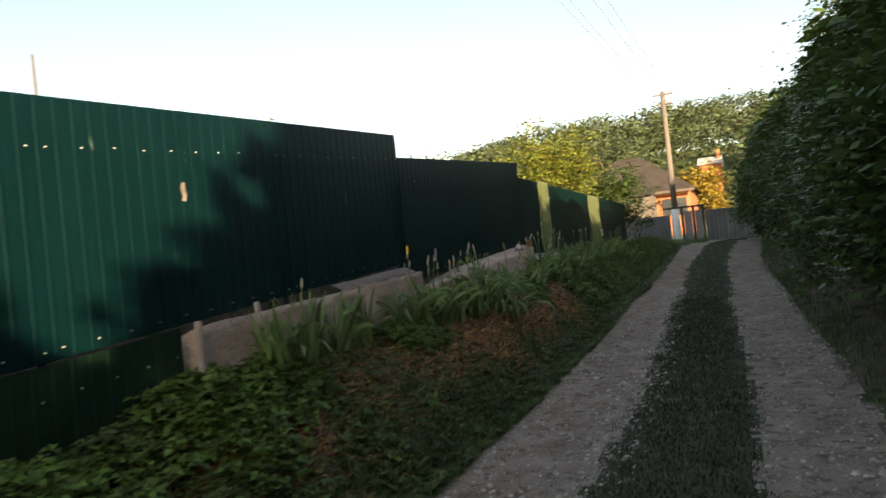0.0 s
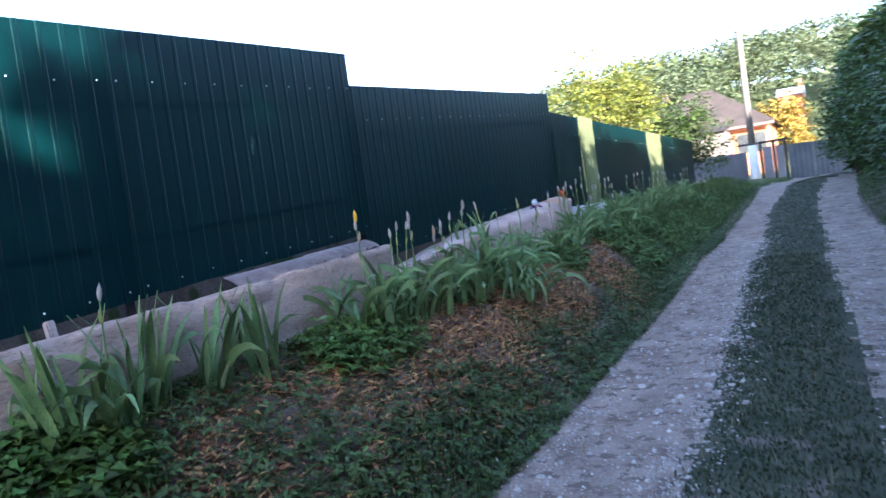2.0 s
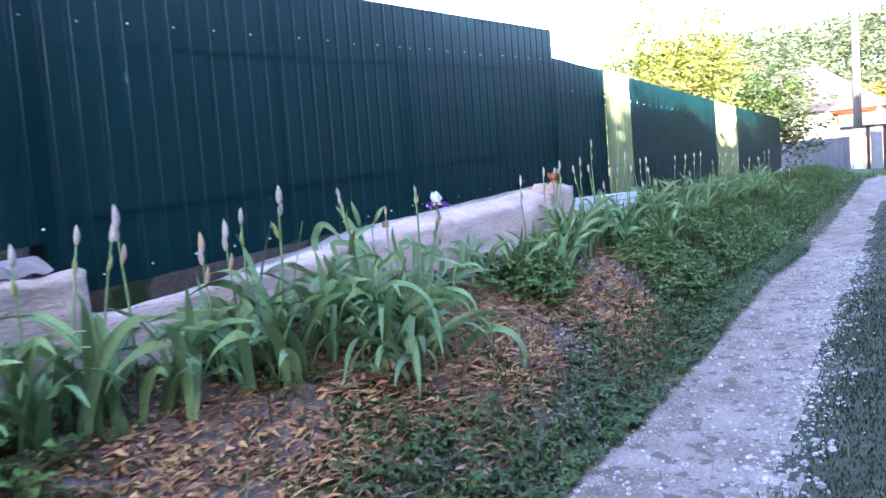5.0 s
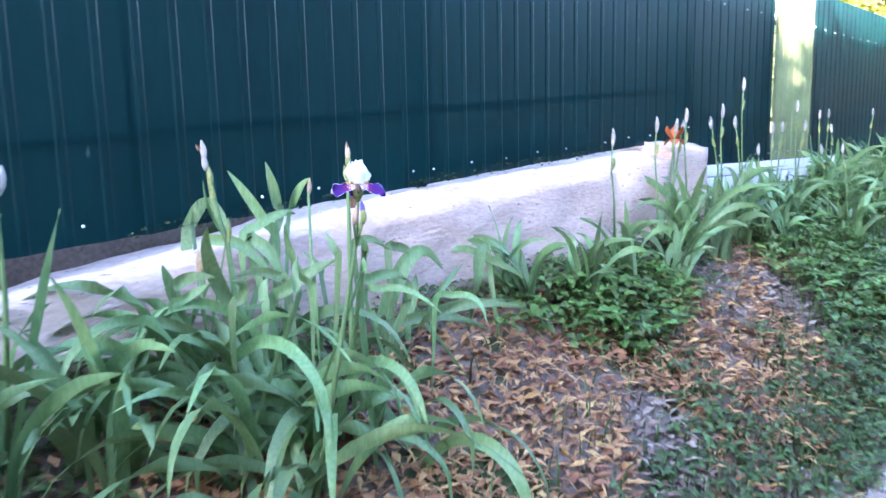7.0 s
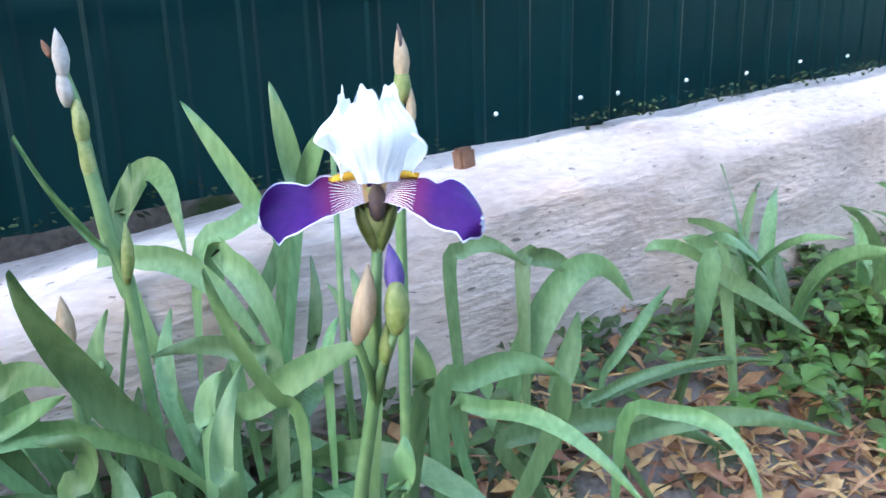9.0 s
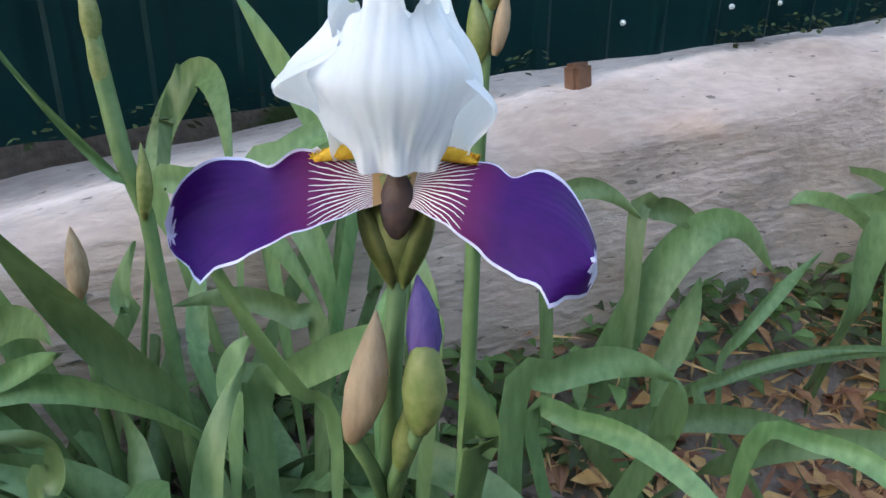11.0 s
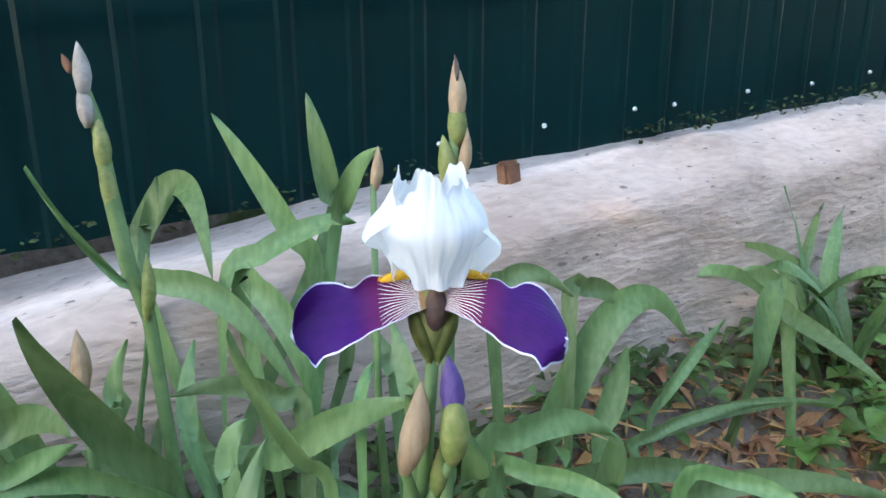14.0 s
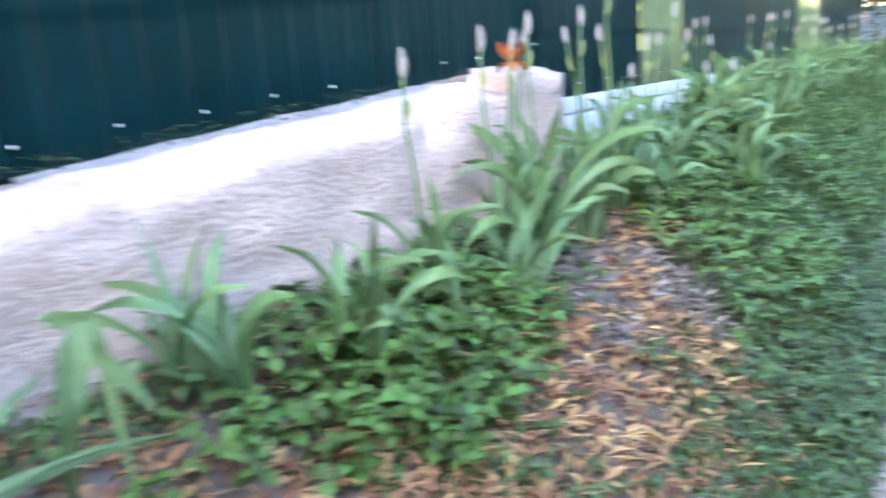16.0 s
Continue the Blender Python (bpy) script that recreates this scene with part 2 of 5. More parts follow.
# fall petal: violet with a pale rim and veined throat, driven by the petal's own coordinates
def fall_material():
    m = bpy.data.materials.new("violet_fall")
    m.use_nodes = True
    nt = m.node_tree
    N, L = nt.nodes.new, nt.links.new
    b = nt.nodes["Principled BSDF"]
    uv = N("ShaderNodeUVMap")
    sp = N("ShaderNodeSeparateXYZ")
    L(uv.outputs[0], sp.inputs[0])

    def op(kind, a, c=None, d=None):
        q = N("ShaderNodeMath")
        q.operation = kind
        for k, v in enumerate((a, c, d)):
            if v is None:
                continue
            if isinstance(v, (int, float)):
                q.inputs[k].default_value = v
            else:
                L(v, q.inputs[k])
        return q.outputs[0]

    def mixc(fac, a, c):
        q = N("ShaderNodeMix")
        q.data_type = "RGBA"
        L(fac, q.inputs[0])
        for k, v in ((6, a), (7, c)):
            if isinstance(v, tuple):
                q.inputs[k].default_value = (*v, 1)
            else:
                L(v, q.inputs[k])
        return q.outputs[2]

    nz = N("ShaderNodeTexNoise")
    nz.inputs["Scale"].default_value = 9
    L(uv.outputs[0], nz.inputs["Vector"])
    side = op("ABSOLUTE", op("SUBTRACT", sp.outputs[1], 0.5))
    violet = mixc(nz.outputs[0], (0.028, 0.004, 0.085), (0.070, 0.007, 0.145))
    reddish = mixc(op("MULTIPLY", op("SUBTRACT", 0.55, sp.outputs[0]), 3.0), violet, (0.20, 0.018, 0.075))
    fan = op("DIVIDE", op("SUBTRACT", sp.outputs[1], 0.5), op("ADD", sp.outputs[0], 0.22))
    wob = op("ADD", op("MULTIPLY", fan, 42.0), op("MULTIPLY", nz.outputs[0], 5.0))
    vein = op("GREATER_THAN", op("SINE", wob), op("ADD", -0.15, op("MULTIPLY", sp.outputs[0], 3.2)))
    throat = op("LESS_THAN", sp.outputs[0], op("ADD", 0.28, op("MULTIPLY", nz.outputs[0], 0.22)))
    c = mixc(op("MULTIPLY", vein, throat), reddish, (0.86, 0.82, 0.76))
    amber = op("LESS_THAN", sp.outputs[0], 0.05)
    c = mixc(amber, c, (0.50, 0.30, 0.14))
    rim = op("GREATER_THAN", op("MAXIMUM", op("MULTIPLY", side, 2.0), op("ADD", sp.outputs[0], -0.035)), op("ADD", 0.915, op("MULTIPLY", nz.outputs[0], 0.06)))
    c = mixc(op("MULTIPLY", rim, op("GREATER_THAN", sp.outputs[0], 0.12)), c, (0.72, 0.66, 0.82))
    L(c, b.inputs["Base Color"])
    b.inputs["Roughness"].default_value = 0.55
    b.inputs["Specular IOR Level"].default_value = 0.2
    bu = N("ShaderNodeBump")
    bu.inputs["Strength"].default_value = 0.08
    bu.inputs["Distance"].default_value = 0.001
    L(op("SINE", op("MULTIPLY", fan, 90.0)), bu.inputs["Height"])
    L(bu.outputs[0], b.inputs["Normal"])
    t = N("ShaderNodeBsdfTranslucent")
    L(c, t.inputs[0])
    mx = N("ShaderNodeMixShader")
    mx.inputs[0].default_value = 0.1
    L(b.outputs[0], mx.inputs[1])
    L(t.outputs[0], mx.inputs[2])
    L(mx.outputs[0], nt.nodes["Material Output"].inputs[0])
    return m


FALL = fall_material()


# ---- helpers of this scene ----
def smooth(bm):
    for q in bm.faces:
        q.smooth = True


def mesh_of(name, bm, material):
    me = bpy.data.meshes.new(name)
    bm.normal_update()
    bm.to_mesh(me)
    bm.free()
    for m in material if isinstance(material, (list, tuple)) else (material,):
        me.materials.append(m)
    return me


def part(name, bm, material, parent=None, label=""):
    ob = new(name, mesh_of(name, bm, material))
    if parent is not None:
        ob.parent = parent
        ob.matrix_parent_inverse = parent.matrix_basis.inverted()
    return tagged(ob, label)


def soup(name, verts, faces, material, smooth_faces=True):
    me = bpy.data.meshes.new(name)
    me.from_pydata(verts, [], faces)
    me.materials.append(material)
    if smooth_faces:
        me.polygons.foreach_set("use_smooth", [True] * len(me.polygons))
    return new(name, me)


def box(bm, lo, hi, bevel=0.0, rot=None):
    """An axis-aligned, optionally bevelled and turned block added to bm."""
    c = [(a + b) / 2 for a, b in zip(lo, hi)]
    made = bmesh.ops.create_cube(bm, size=1)["verts"]
    bmesh.ops.scale(bm, verts=made, vec=[b - a for a, b in zip(lo, hi)])
    if bevel:
        es = list({e for v in made for e in v.link_edges})
        made = list({v for q in bmesh.ops.bevel(bm, geom=es, offset=bevel, segments=2, affect="EDGES")["faces"] for v in q.verts} | {v for v in made if v.is_valid})
    if rot is not None:
        bmesh.ops.transform(bm, matrix=rot, verts=made)
    bmesh.ops.translate(bm, verts=made, vec=c)
    return made


def tube(bm, pts, radii, n=8, cap=True):
    """A round tube along pts."""
    rings = []
    for i, p in enumerate(pts):
        a = Vector(pts[max(i - 1, 0)])
        b = Vector(pts[min(i + 1, len(pts) - 1)])
        d = (b - a).normalized()
        s = d.orthogonal().normalized() if abs(d.z) < 0.95 else Vector((1, 0, 0))
        s = (s - d * s.dot(d)).normalized()
        w = d.cross(s)
        r = radii[i] if isinstance(radii, (list, tuple)) else radii
        rings.append([bm.verts.new(Vector(p) + (s * math.cos(k * 2 * math.pi / n) + w * math.sin(k * 2 * math.pi / n)) * r) for k in range(n)])
    for a, b in zip(rings, rings[1:]):
        for k in range(n):
            bm.faces.new((a[k], a[(k + 1) % n], b[(k + 1) % n], b[k])).smooth = True
    if cap:
        bm.faces.new(rings[0][::-1])
        bm.faces.new(rings[-1])


def lerp_table(table, v):
    for (a, x), (b, y) in zip(table, table[1:]):
        if v <= b:
            k = min(max((v - a) / (b - a), 0), 1)
            k = k * k * (3 - 2 * k)
            return x + (y - x) * k
    return table[-1][1]


# ---- the ground ----
ROAD_Z = [(-60, -0.4), (0, -0.02), (5, 0.0), (8, 0.10), (13, 0.36), (30, 1.18), (60, 2.3), (90, 4.0)]
FOOT_Z = [(-60, 0.2), (-2, 0.52), (0.8, 0.62), (2.3, 0.84), (5.4, 0.88), (6.6, 0.99), (9.6, 1.10), (14, 1.22), (20, 1.35), (28, 1.38), (34, 1.4), (60, 2.3), (90, 4.0)]
ROAD_X = [(-60, -1.0), (5, -0.02), (13, -0.22), (20, -0.35), (26, -0.15), (30, 0.8), (36, 4.5), (60, 22)]


# made-up raised ground behind the fence, blocks sky light through the gap below
BEHIND_FENCE_Z = [(-60, 0.8), (0, 1.10), (5.5, 1.52), (6.2, 1.42), (10, 1.70), (14, 1.6), (24, 1.5)]


def hill(x, y):
    d = max(0.0, min(1.0, (y - 62 - 0.10 * abs(x - 6)) / 120))
    side = lerp_table([(-160, 0.36), (-70, 0.56), (-33, 0.78), (5, 0.74), (40, 0.76), (120, 0.65)], x)
    return 23.0 * d * d * (3 - 2 * d) * side


def ground(x, y):
    """Height of the ground: lane with two ruts, the bank up to the fence, the verge under the hedge, the far hill."""
    rz, fz, cx = lerp_table(ROAD_Z, y), lerp_table(FOOT_Z, y), lerp_table(ROAD_X, y)
    u = x - cx
    if u < -1.42:
        k = min(1.0, (-1.42 - u) / 1.08)
        z = rz + (fz - rz) * (0.55 * k + 0.45 * (1 - (1 - k) ** 2.2))
        if y > 26:
            z = rz + (fz - rz) * min(1, k)
    elif u < 1.42:
        z = rz + 0.045 * math.exp(-((u - 0.05) / 0.34) ** 2) - 0.012 * math.exp(-((abs(u - 0.02) - 0.95) / 0.3) ** 2)
    else:
        k = min(1.0, (u - 1.42) / 2.2)
        z = rz + 0.30 * k * k * (3 - 2 * k)
    # lift the ground behind the fence to close the gap against light
    if x < -2.85 and y < 24:
        k = min(1.0, (-2.85 - x) / 0.12)
        z += (lerp_table(BEHIND_FENCE_Z, y) - z) * k
    n = noise.noise(Vector((x * 1.1, y * 1.1, 3.0))) * 0.03 + noise.noise(Vector((x * 5, y * 5, 9.0))) * 0.010
    if abs(u) < 1.5:
        n *= 0.35
    return z + n + hill(x, y)


def spaced(a, b, fine_a, fine_b, fine, grow):
    out = [fine_a]
    while out[-1] < fine_b:
        out.append(out[-1] + fine)
    s = fine
    while out[-1] < b:
        s *= grow
        out.append(out[-1] + s)
    s, low = fine, [fine_a]
    while low[-1] > a:
        s *= grow
        low.append(low[-1] - s)
    return low[:0:-1] + out


gx = spaced(-900, 900, -3.2, 2.2, 0.07, 1.16)
gy = spaced(-900, 1500, -3.0, 15.0, 0.09, 1.09)
gv = [(x, y, ground(x, y)) for y in gy for x in gx]
nx = len(gx)
gf = [(j * nx + i, j * nx + i + 1, (j + 1) * nx + i + 1, (j + 1) * nx + i) for j in range(len(gy) - 1) for i in range(nx - 1)]
ground_ob = tagged(soup("ground", gv, gf, EARTH), "bare dry earth bank and verges along the lane", "ground", kind="structure")
ground_ob.data.materials.append(GRAVEL)
ground_ob.data.materials.append(GRASS_FAR)
ground_ob.data.materials.append(TURF)
for p_ in ground_ob.data.polygons:
    c_ = p_.center
    u_ = c_.x - lerp_table(ROAD_X, c_.y)
    wob = 0.10 * noise.noise(Vector((c_.x * 2.2, c_.y * 2.2, 0))) + 0.05 * noise.noise(Vector((c_.x * 8, c_.y * 8, 5)))
    if -1.42 < u_ + wob < -0.40 or 0.58 < u_ + wob < 1.40:
        p_.material_index = 1 if c_.y < 60 else 2
    elif -0.40 <= u_ + wob <= 0.58 and c_.y < 30:
        p_.material_index = 3
    elif c_.y > 22 or c_.x > 3 or c_.x < -6 or c_.y < -6:
        p_.material_index = 2


# ---- the green metal fence ----
FX = -2.736
PITCH, RIB, PHASE = 0.115, 0.0038, 0.061


def sheet_mesh(y0, y1, zb, zt, x=FX, ragged=0.0):
    """One trapezoid-ribbed sheet from y0 to y1, with sloping lower and upper edges zb(y) and zt(y)."""
    bm = bmesh.new()
    ys = []
    k = math.floor((y0 - PHASE) / PITCH) - 1
    while k * PITCH + PHASE < y1 + PITCH:
        for a, h in ((0.0, 0.0), (0.042, 0.0004), (0.080, 0.0), (0.087, RIB), (0.105, RIB), (0.112, 0.0)):
            y = k * PITCH + PHASE + a
            if y0 < y < y1:
                ys.append((y, h))
        k += 1
    ys = [(y0, ys[0][1])] + ys + [(y1, ys[-1][1])]
    rows = 6
    cols = []
    for y, h in ys:
        jig = noise.noise(Vector((y * 9, zb(y) * 3, 1))) * ragged
        cols.append([bm.verts.new((x + h + 0.0003 * noise.noise(Vector((y * 1.5, r * 0.8, 4))), y, zb(y) + jig * (r == 0) + (zt(y) - zb(y)) * r / rows)) for r in range(rows + 1)])
    for a, b in zip(cols, cols[1:]):
        for r in range(rows):
            bm.faces.new((a[r], b[r], b[r + 1], a[r + 1]))
    bmesh.ops.solidify(bm, geom=bm.faces[:], thickness=0.0012)
    return bm


def screw_mesh():
    bm = bmesh.new()
    for r, d in ((0.0054, 0.0), (0.0054, 0.002), (0.0040, 0.003), (0.0036, 0.006), (0.0016, 0.007)):
        for k in range(6):
            bm.verts.new((d, r * math.cos(k * math.pi / 3), r * math.sin(k * math.pi / 3)))
    bm.verts.ensure_lookup_table()
    for i in range(4):
        for k in range(6):
            bm.faces.new([bm.verts[j] for j in (i * 6 + k, i * 6 + (k + 1) % 6, i * 6 + 6 + (k + 1) % 6, i * 6 + 6 + k)])
    bm.faces.new([bm.verts[24 + k] for k in range(6)])
    return mesh_of("screw", bm, SCREW)


SCREW_ME = screw_mesh()


def screws(sheet, y0, y1, zf, x=FX, first=0):
    """Screws in every second valley between the ribs, along the height zf(y)."""
    k = math.ceil((y0 - PHASE - 0.02) / PITCH) + first
    while k * PITCH + PHASE + 0.02 < y1:
        y = k * PITCH + PHASE + 0.02
        s = new("screw", SCREW_ME)
        s.location = (x + 0.001, y, zf(y) + random.uniform(-0.006, 0.006))
        s.parent = sheet
        k += 2


def fence_section(label, edges, zb, zt, material=GREEN, x=FX, rows=(0.055,), top=0.27, rails=(0.30, 1.0)):
    e = new("metal_fence")
    e.location = (x, edges[0], zb(edges[0]))
    bpy.context.view_layer.update()
    tagged(e, label, "fence", "metal fence along the lane")
    for i, (a, b) in enumerate(zip(edges, edges[1:])):
        s = part("sheet", sheet_mesh(a, b + (0.02 if i < len(edges) - 2 else 0), zb, zt, x + 0.0025 * (i % 2), 0.006), material, e)
        for r in rows:
            screws(s, a, b, lambda y: zb(y) + r, x + 0.0025 * (i % 2), i % 2)
        if top:
            screws(s, a, b, lambda y: zt(y) - top, x + 0.0025 * (i % 2), i % 2)
    a, b = edges[0], edges[-1]
    for z in rails:
        bm = bmesh.new()
        tube(bm, [Vector((x - 0.03, a + 0.02, zb(a) + z)), Vector((x - 0.03, b - 0.02, zb(b) + z))], 0.02, 4)
        part("rail", bm, DARK, e, "dark steel back rail")
    for i in range(0, len(edges), 2):
        bm = bmesh.new()
        y = min(max(edges[i], a + 0.05), b - 0.05)
        box(bm, (x - 0.11, y - 0.03, zb(y) - 0.35), (x - 0.052, y + 0.03, zt(y) - 0.08), 0.004)
        part("post", bm, DARK, e, "square dark steel post behind the sheets")
    return e


sa_b, sa_t = (lambda y: 1.252 + 0.076 * (y - 2.5)), (lambda y: 2.628 + 0.075 * (y - 2.34))
fence_section("tall dark green ribbed metal fence on a concrete footing", [-3.0, -2.0, -0.95, 0.15, 1.25, 2.34, 3.45, 4.55, 5.645], sa_b, sa_t)
sb_b = lambda y: 1.285 + 0.076 * (y - 5.9)
sb_t = lambda y: 2.636 + 0.0752 * (y - 5.65)
fence_section("dark green ribbed metal fence, a step lower, on concrete blocks", [5.60, 6.9, 8.115, 9.265, 10.34], sb_b, sb_t, x=FX - 0.004)
sc_b, sc_t = (lambda y: 1.44 + 0.0 * y), (lambda y: 2.745 - 0.002 * (y - 10.3))
fence_section("low green ribbed metal fence behind tall irises", [10.30, 11.0, 11.60], sc_b, sc_t, x=FX - 0.010)
fence_section("low green ribbed metal fence behind tall irises", [12.37, 13.4, 14.4, 15.35, 16.32], sc_b, sc_t)
fence_section("low green ribbed metal fence under a leafy tree", [17.86, 19.0, 20.1, 21.2, 22.3], sc_b, sc_t)
# two stretches where a patch of sun is painted as pale sheets
fence_section("narrow strip of the green metal fence with sunlight put into its pale colour", [11.602, 12.368], sc_b, lambda y: sc_t(y) + 0.03, SUNLIT_GREEN, top=0)
fence_section("stretch of the green metal fence with sunlight put into its pale colour", [16.322, 17.858], sc_b, sc_t, SUNLIT_GREEN, top=0)
skirt = fence_section("dark green metal skirt sheet under the tall fence", [-3.0, -1.6, -0.2, 0.95, 2.09], lambda y: 0.45 + 0.07 * (y + 0.5), lambda y: sa_b(y) + 0.006 + 0.008 * math.sin(y * 3), GREEN_OLD, FX + 0.10, (0.16, 0.42), 0, (0.3,))


# ---- concrete footing blocks ----
def concrete_block(label, y0, y1, zb, zt, x0=-3.05, x1=-2.575, seed=0, wear=0.020, ledge=0.03, rise=0.09, gap_to=0.0, material=CONCRETE):
    ny, nz, nxx = int((y1 - y0) / 0.035), 14, 8
    bm = bmesh.new()
    prof = [(x1 + 0.02, 0.0)] + [(x1 + 0.02 - 0.02 * k / nz, k / nz) for k in range(1, nz)] + [(x1 - 0.005, 0.985), (x1 - ledge, 1.0)]
    prof += [(x1 - ledge + (x0 - x1 + ledge) * k / nxx, 1.0 + rise * min(1, k / 3.2)) for k in range(1, nxx + 1)] + [(x0, 0.0)]
    cols = []
    for j in range(ny + 1):
        y = y0 + (y1 - y0) * j / ny
        col = []
        for i, (x, h) in enumerate(prof):
            if h > 1:
                h = 1 + (h - 1) * min(1, max(-1.5, (y - gap_to) / 0.6))
            z = zb(y) + (zt(y) - zb(y)) * h
            p = Vector((x, y, z))
            d = noise.noise(p * 4 + Vector((seed, 0, 0))) * wear + noise.noise(Vector((p.x * 20, p.y * 7, p.z * 24 + seed))) * wear * 0.55
            board = math.sin(z * 2 * math.pi / 0.105 + noise.noise(Vector((y * 0.7, seed, 0))) * 1.4)
            if 0 < i < len(prof) - 1:
                p.x += d - (0.009 if board > 0.95 and i < nz else 0) - 0.012 * max(0, noise.noise(Vector((y * 3.1, z * 16, seed + 9))) - 0.22)
                p.z += d * 0.8 * (i >= nz)
                if nz - 1 <= i <= nz + 1:
                    chip = max(0, noise.noise(Vector((y * 5, seed + 3, 0))) - 0.15) * 0.06
                    p.x -= chip
                    p.z -= chip * 0.7
            col.append(bm.verts.new(p))
        cols.append(col)
    for a, b in zip(cols, cols[1:]):
        for i in range(len(prof)):
            k = (i + 1) % len(prof)
            bm.faces.new((a[i], b[i], b[k], a[k])).smooth = True
    bm.faces.new(cols[0])
    bm.faces.new(cols[-1][::-1])
    bmesh.ops.recalc_face_normals(bm, faces=bm.faces[:])
    return tagged(part("concrete_block", bm, material), label, "concrete footing", "footing under the fence")


concrete_block("rough cracked concrete footing block with chipped edges", 2.17, 5.66, lambda y: 0.62 + 0.02 * y, lambda y: 1.205 + 0.052 * (y - 2.2), x1=-2.57, seed=1, ledge=0.05, gap_to=6.0, material=CONCRETE_OLD)
concrete_block("long weathered board-marked concrete footing, worn top", 5.70, 9.78, lambda y: 0.70 + 0.02 * y, lambda y: 1.235 + 0.087 * (y - 6.2) - 0.0035 * (y - 6.2) ** 2, x1=-2.555, seed=7, ledge=0.045, gap_to=7.15)
concrete_block("squat concrete end block beside orange iris", 9.80, 10.22, lambda y: 0.9, lambda y: 1.56, x1=-2.56, seed=13, ledge=0.03)
bm = bmesh.new()
for k, (z0, z1) in enumerate(((1.12, 1.245), (1.252, 1.36), (1.366, 1.44))):
    box(bm, (-2.70, 10.30, z0), (-2.655 - 0.004 * k, 12.9, z1), 0.008)
tagged(part("plank_edging", bm, WHITEBOARD), "pale whitewashed boards edging the bed under the fence", "edging")
bm = bmesh.new()
box(bm, (-2.545, 2.10, 0.70), (-2.50, 2.145, 1.255), 0.008)
tagged(part("stake", bm, FLASHING), "short grey weathered stake at the footing corner", "stake")


# ---- scattered ground plants, litter and stones ----
rng = random.Random(5)


def n2(x, y, s, k=0.0):
    return noise.noise(Vector((x * s, y * s, k)))


def leaflet(V, F, c, d, up, L, W, fold=0.25, fine=False):
    """A folded pointed leaflet from c along d; the fine one has a rounder, toothed outline."""
    s = d.cross(up).normalized()
    i = len(V)
    if not fine:
        a, b = c + d * L * 0.45 + up * L * 0.10, c + d * L
        V += [c, a - s * W * 0.5 + up * W * fold, a, a + s * W * 0.5 + up * W * fold, b]
        F += [(i, i + 2, i + 1), (i, i + 3, i + 2), (i + 1, i + 2, i + 4), (i + 2, i + 3, i + 4)]
        return
    V.append(c)
    for k, w, h in ((0.22, 0.62, 0.06), (0.46, 1.0, 0.10), (0.60, 0.84, 0.10), (0.72, 0.80, 0.08), (0.86, 0.42, 0.03)):
        m = c + d * L * k + up * L * h
        V += [m - s * W * 0.5 * w + up * W * fold * w, m, m + s * W * 0.5 * w + up * W * fold * w]
    V.append(c + d * L - up * L * 0.04)
    F += [(i, i + 2, i + 1), (i, i + 3, i + 2), (i + 13, i + 14, i + 16), (i + 14, i + 15, i + 16)]
    for r in range(4):
        q = i + 1 + 3 * r
        F += [(q, q + 1, q + 4, q + 3), (q + 1, q + 2, q + 5, q + 4)]


def cover_amount(x, y):
    a = max(0.0, 1.25 - abs(x + 2.30) * 1.5) * (0.62 + 0.9 * n2(x, y, 1.4, 71) if -3 < y < 3.2 else 0)
    b = math.exp(-((x + 2.28) / 0.22) ** 2 - ((y - 4.75) / 0.55) ** 2)
    c = math.exp(-((x + 2.25) / 0.24) ** 2) * (math.exp(-((y - 8.75) / 0.75) ** 2))
    d = min(1, max(0, (y - 9.6) / 1.2)) * (0.75 + 0.75 * n2(x, y, 0.9, 41)) * min(1.0, max(0.1, (-1.45 - x) / 0.3))
    return max(a, b * 1.2, c * 0.85, d)


def litter_amount(x, y):
    w = math.exp(-((x + 2.02 + 0.10 * n2(0, y, 0.7)) / 0.33) ** 2)
    return w * (0.55 + 0.9 * n2(x, y, 1.3, 7) + (0.35 if 6.5 < y < 9.5 else 0)) if 1.0 < y < 11.2 else 0


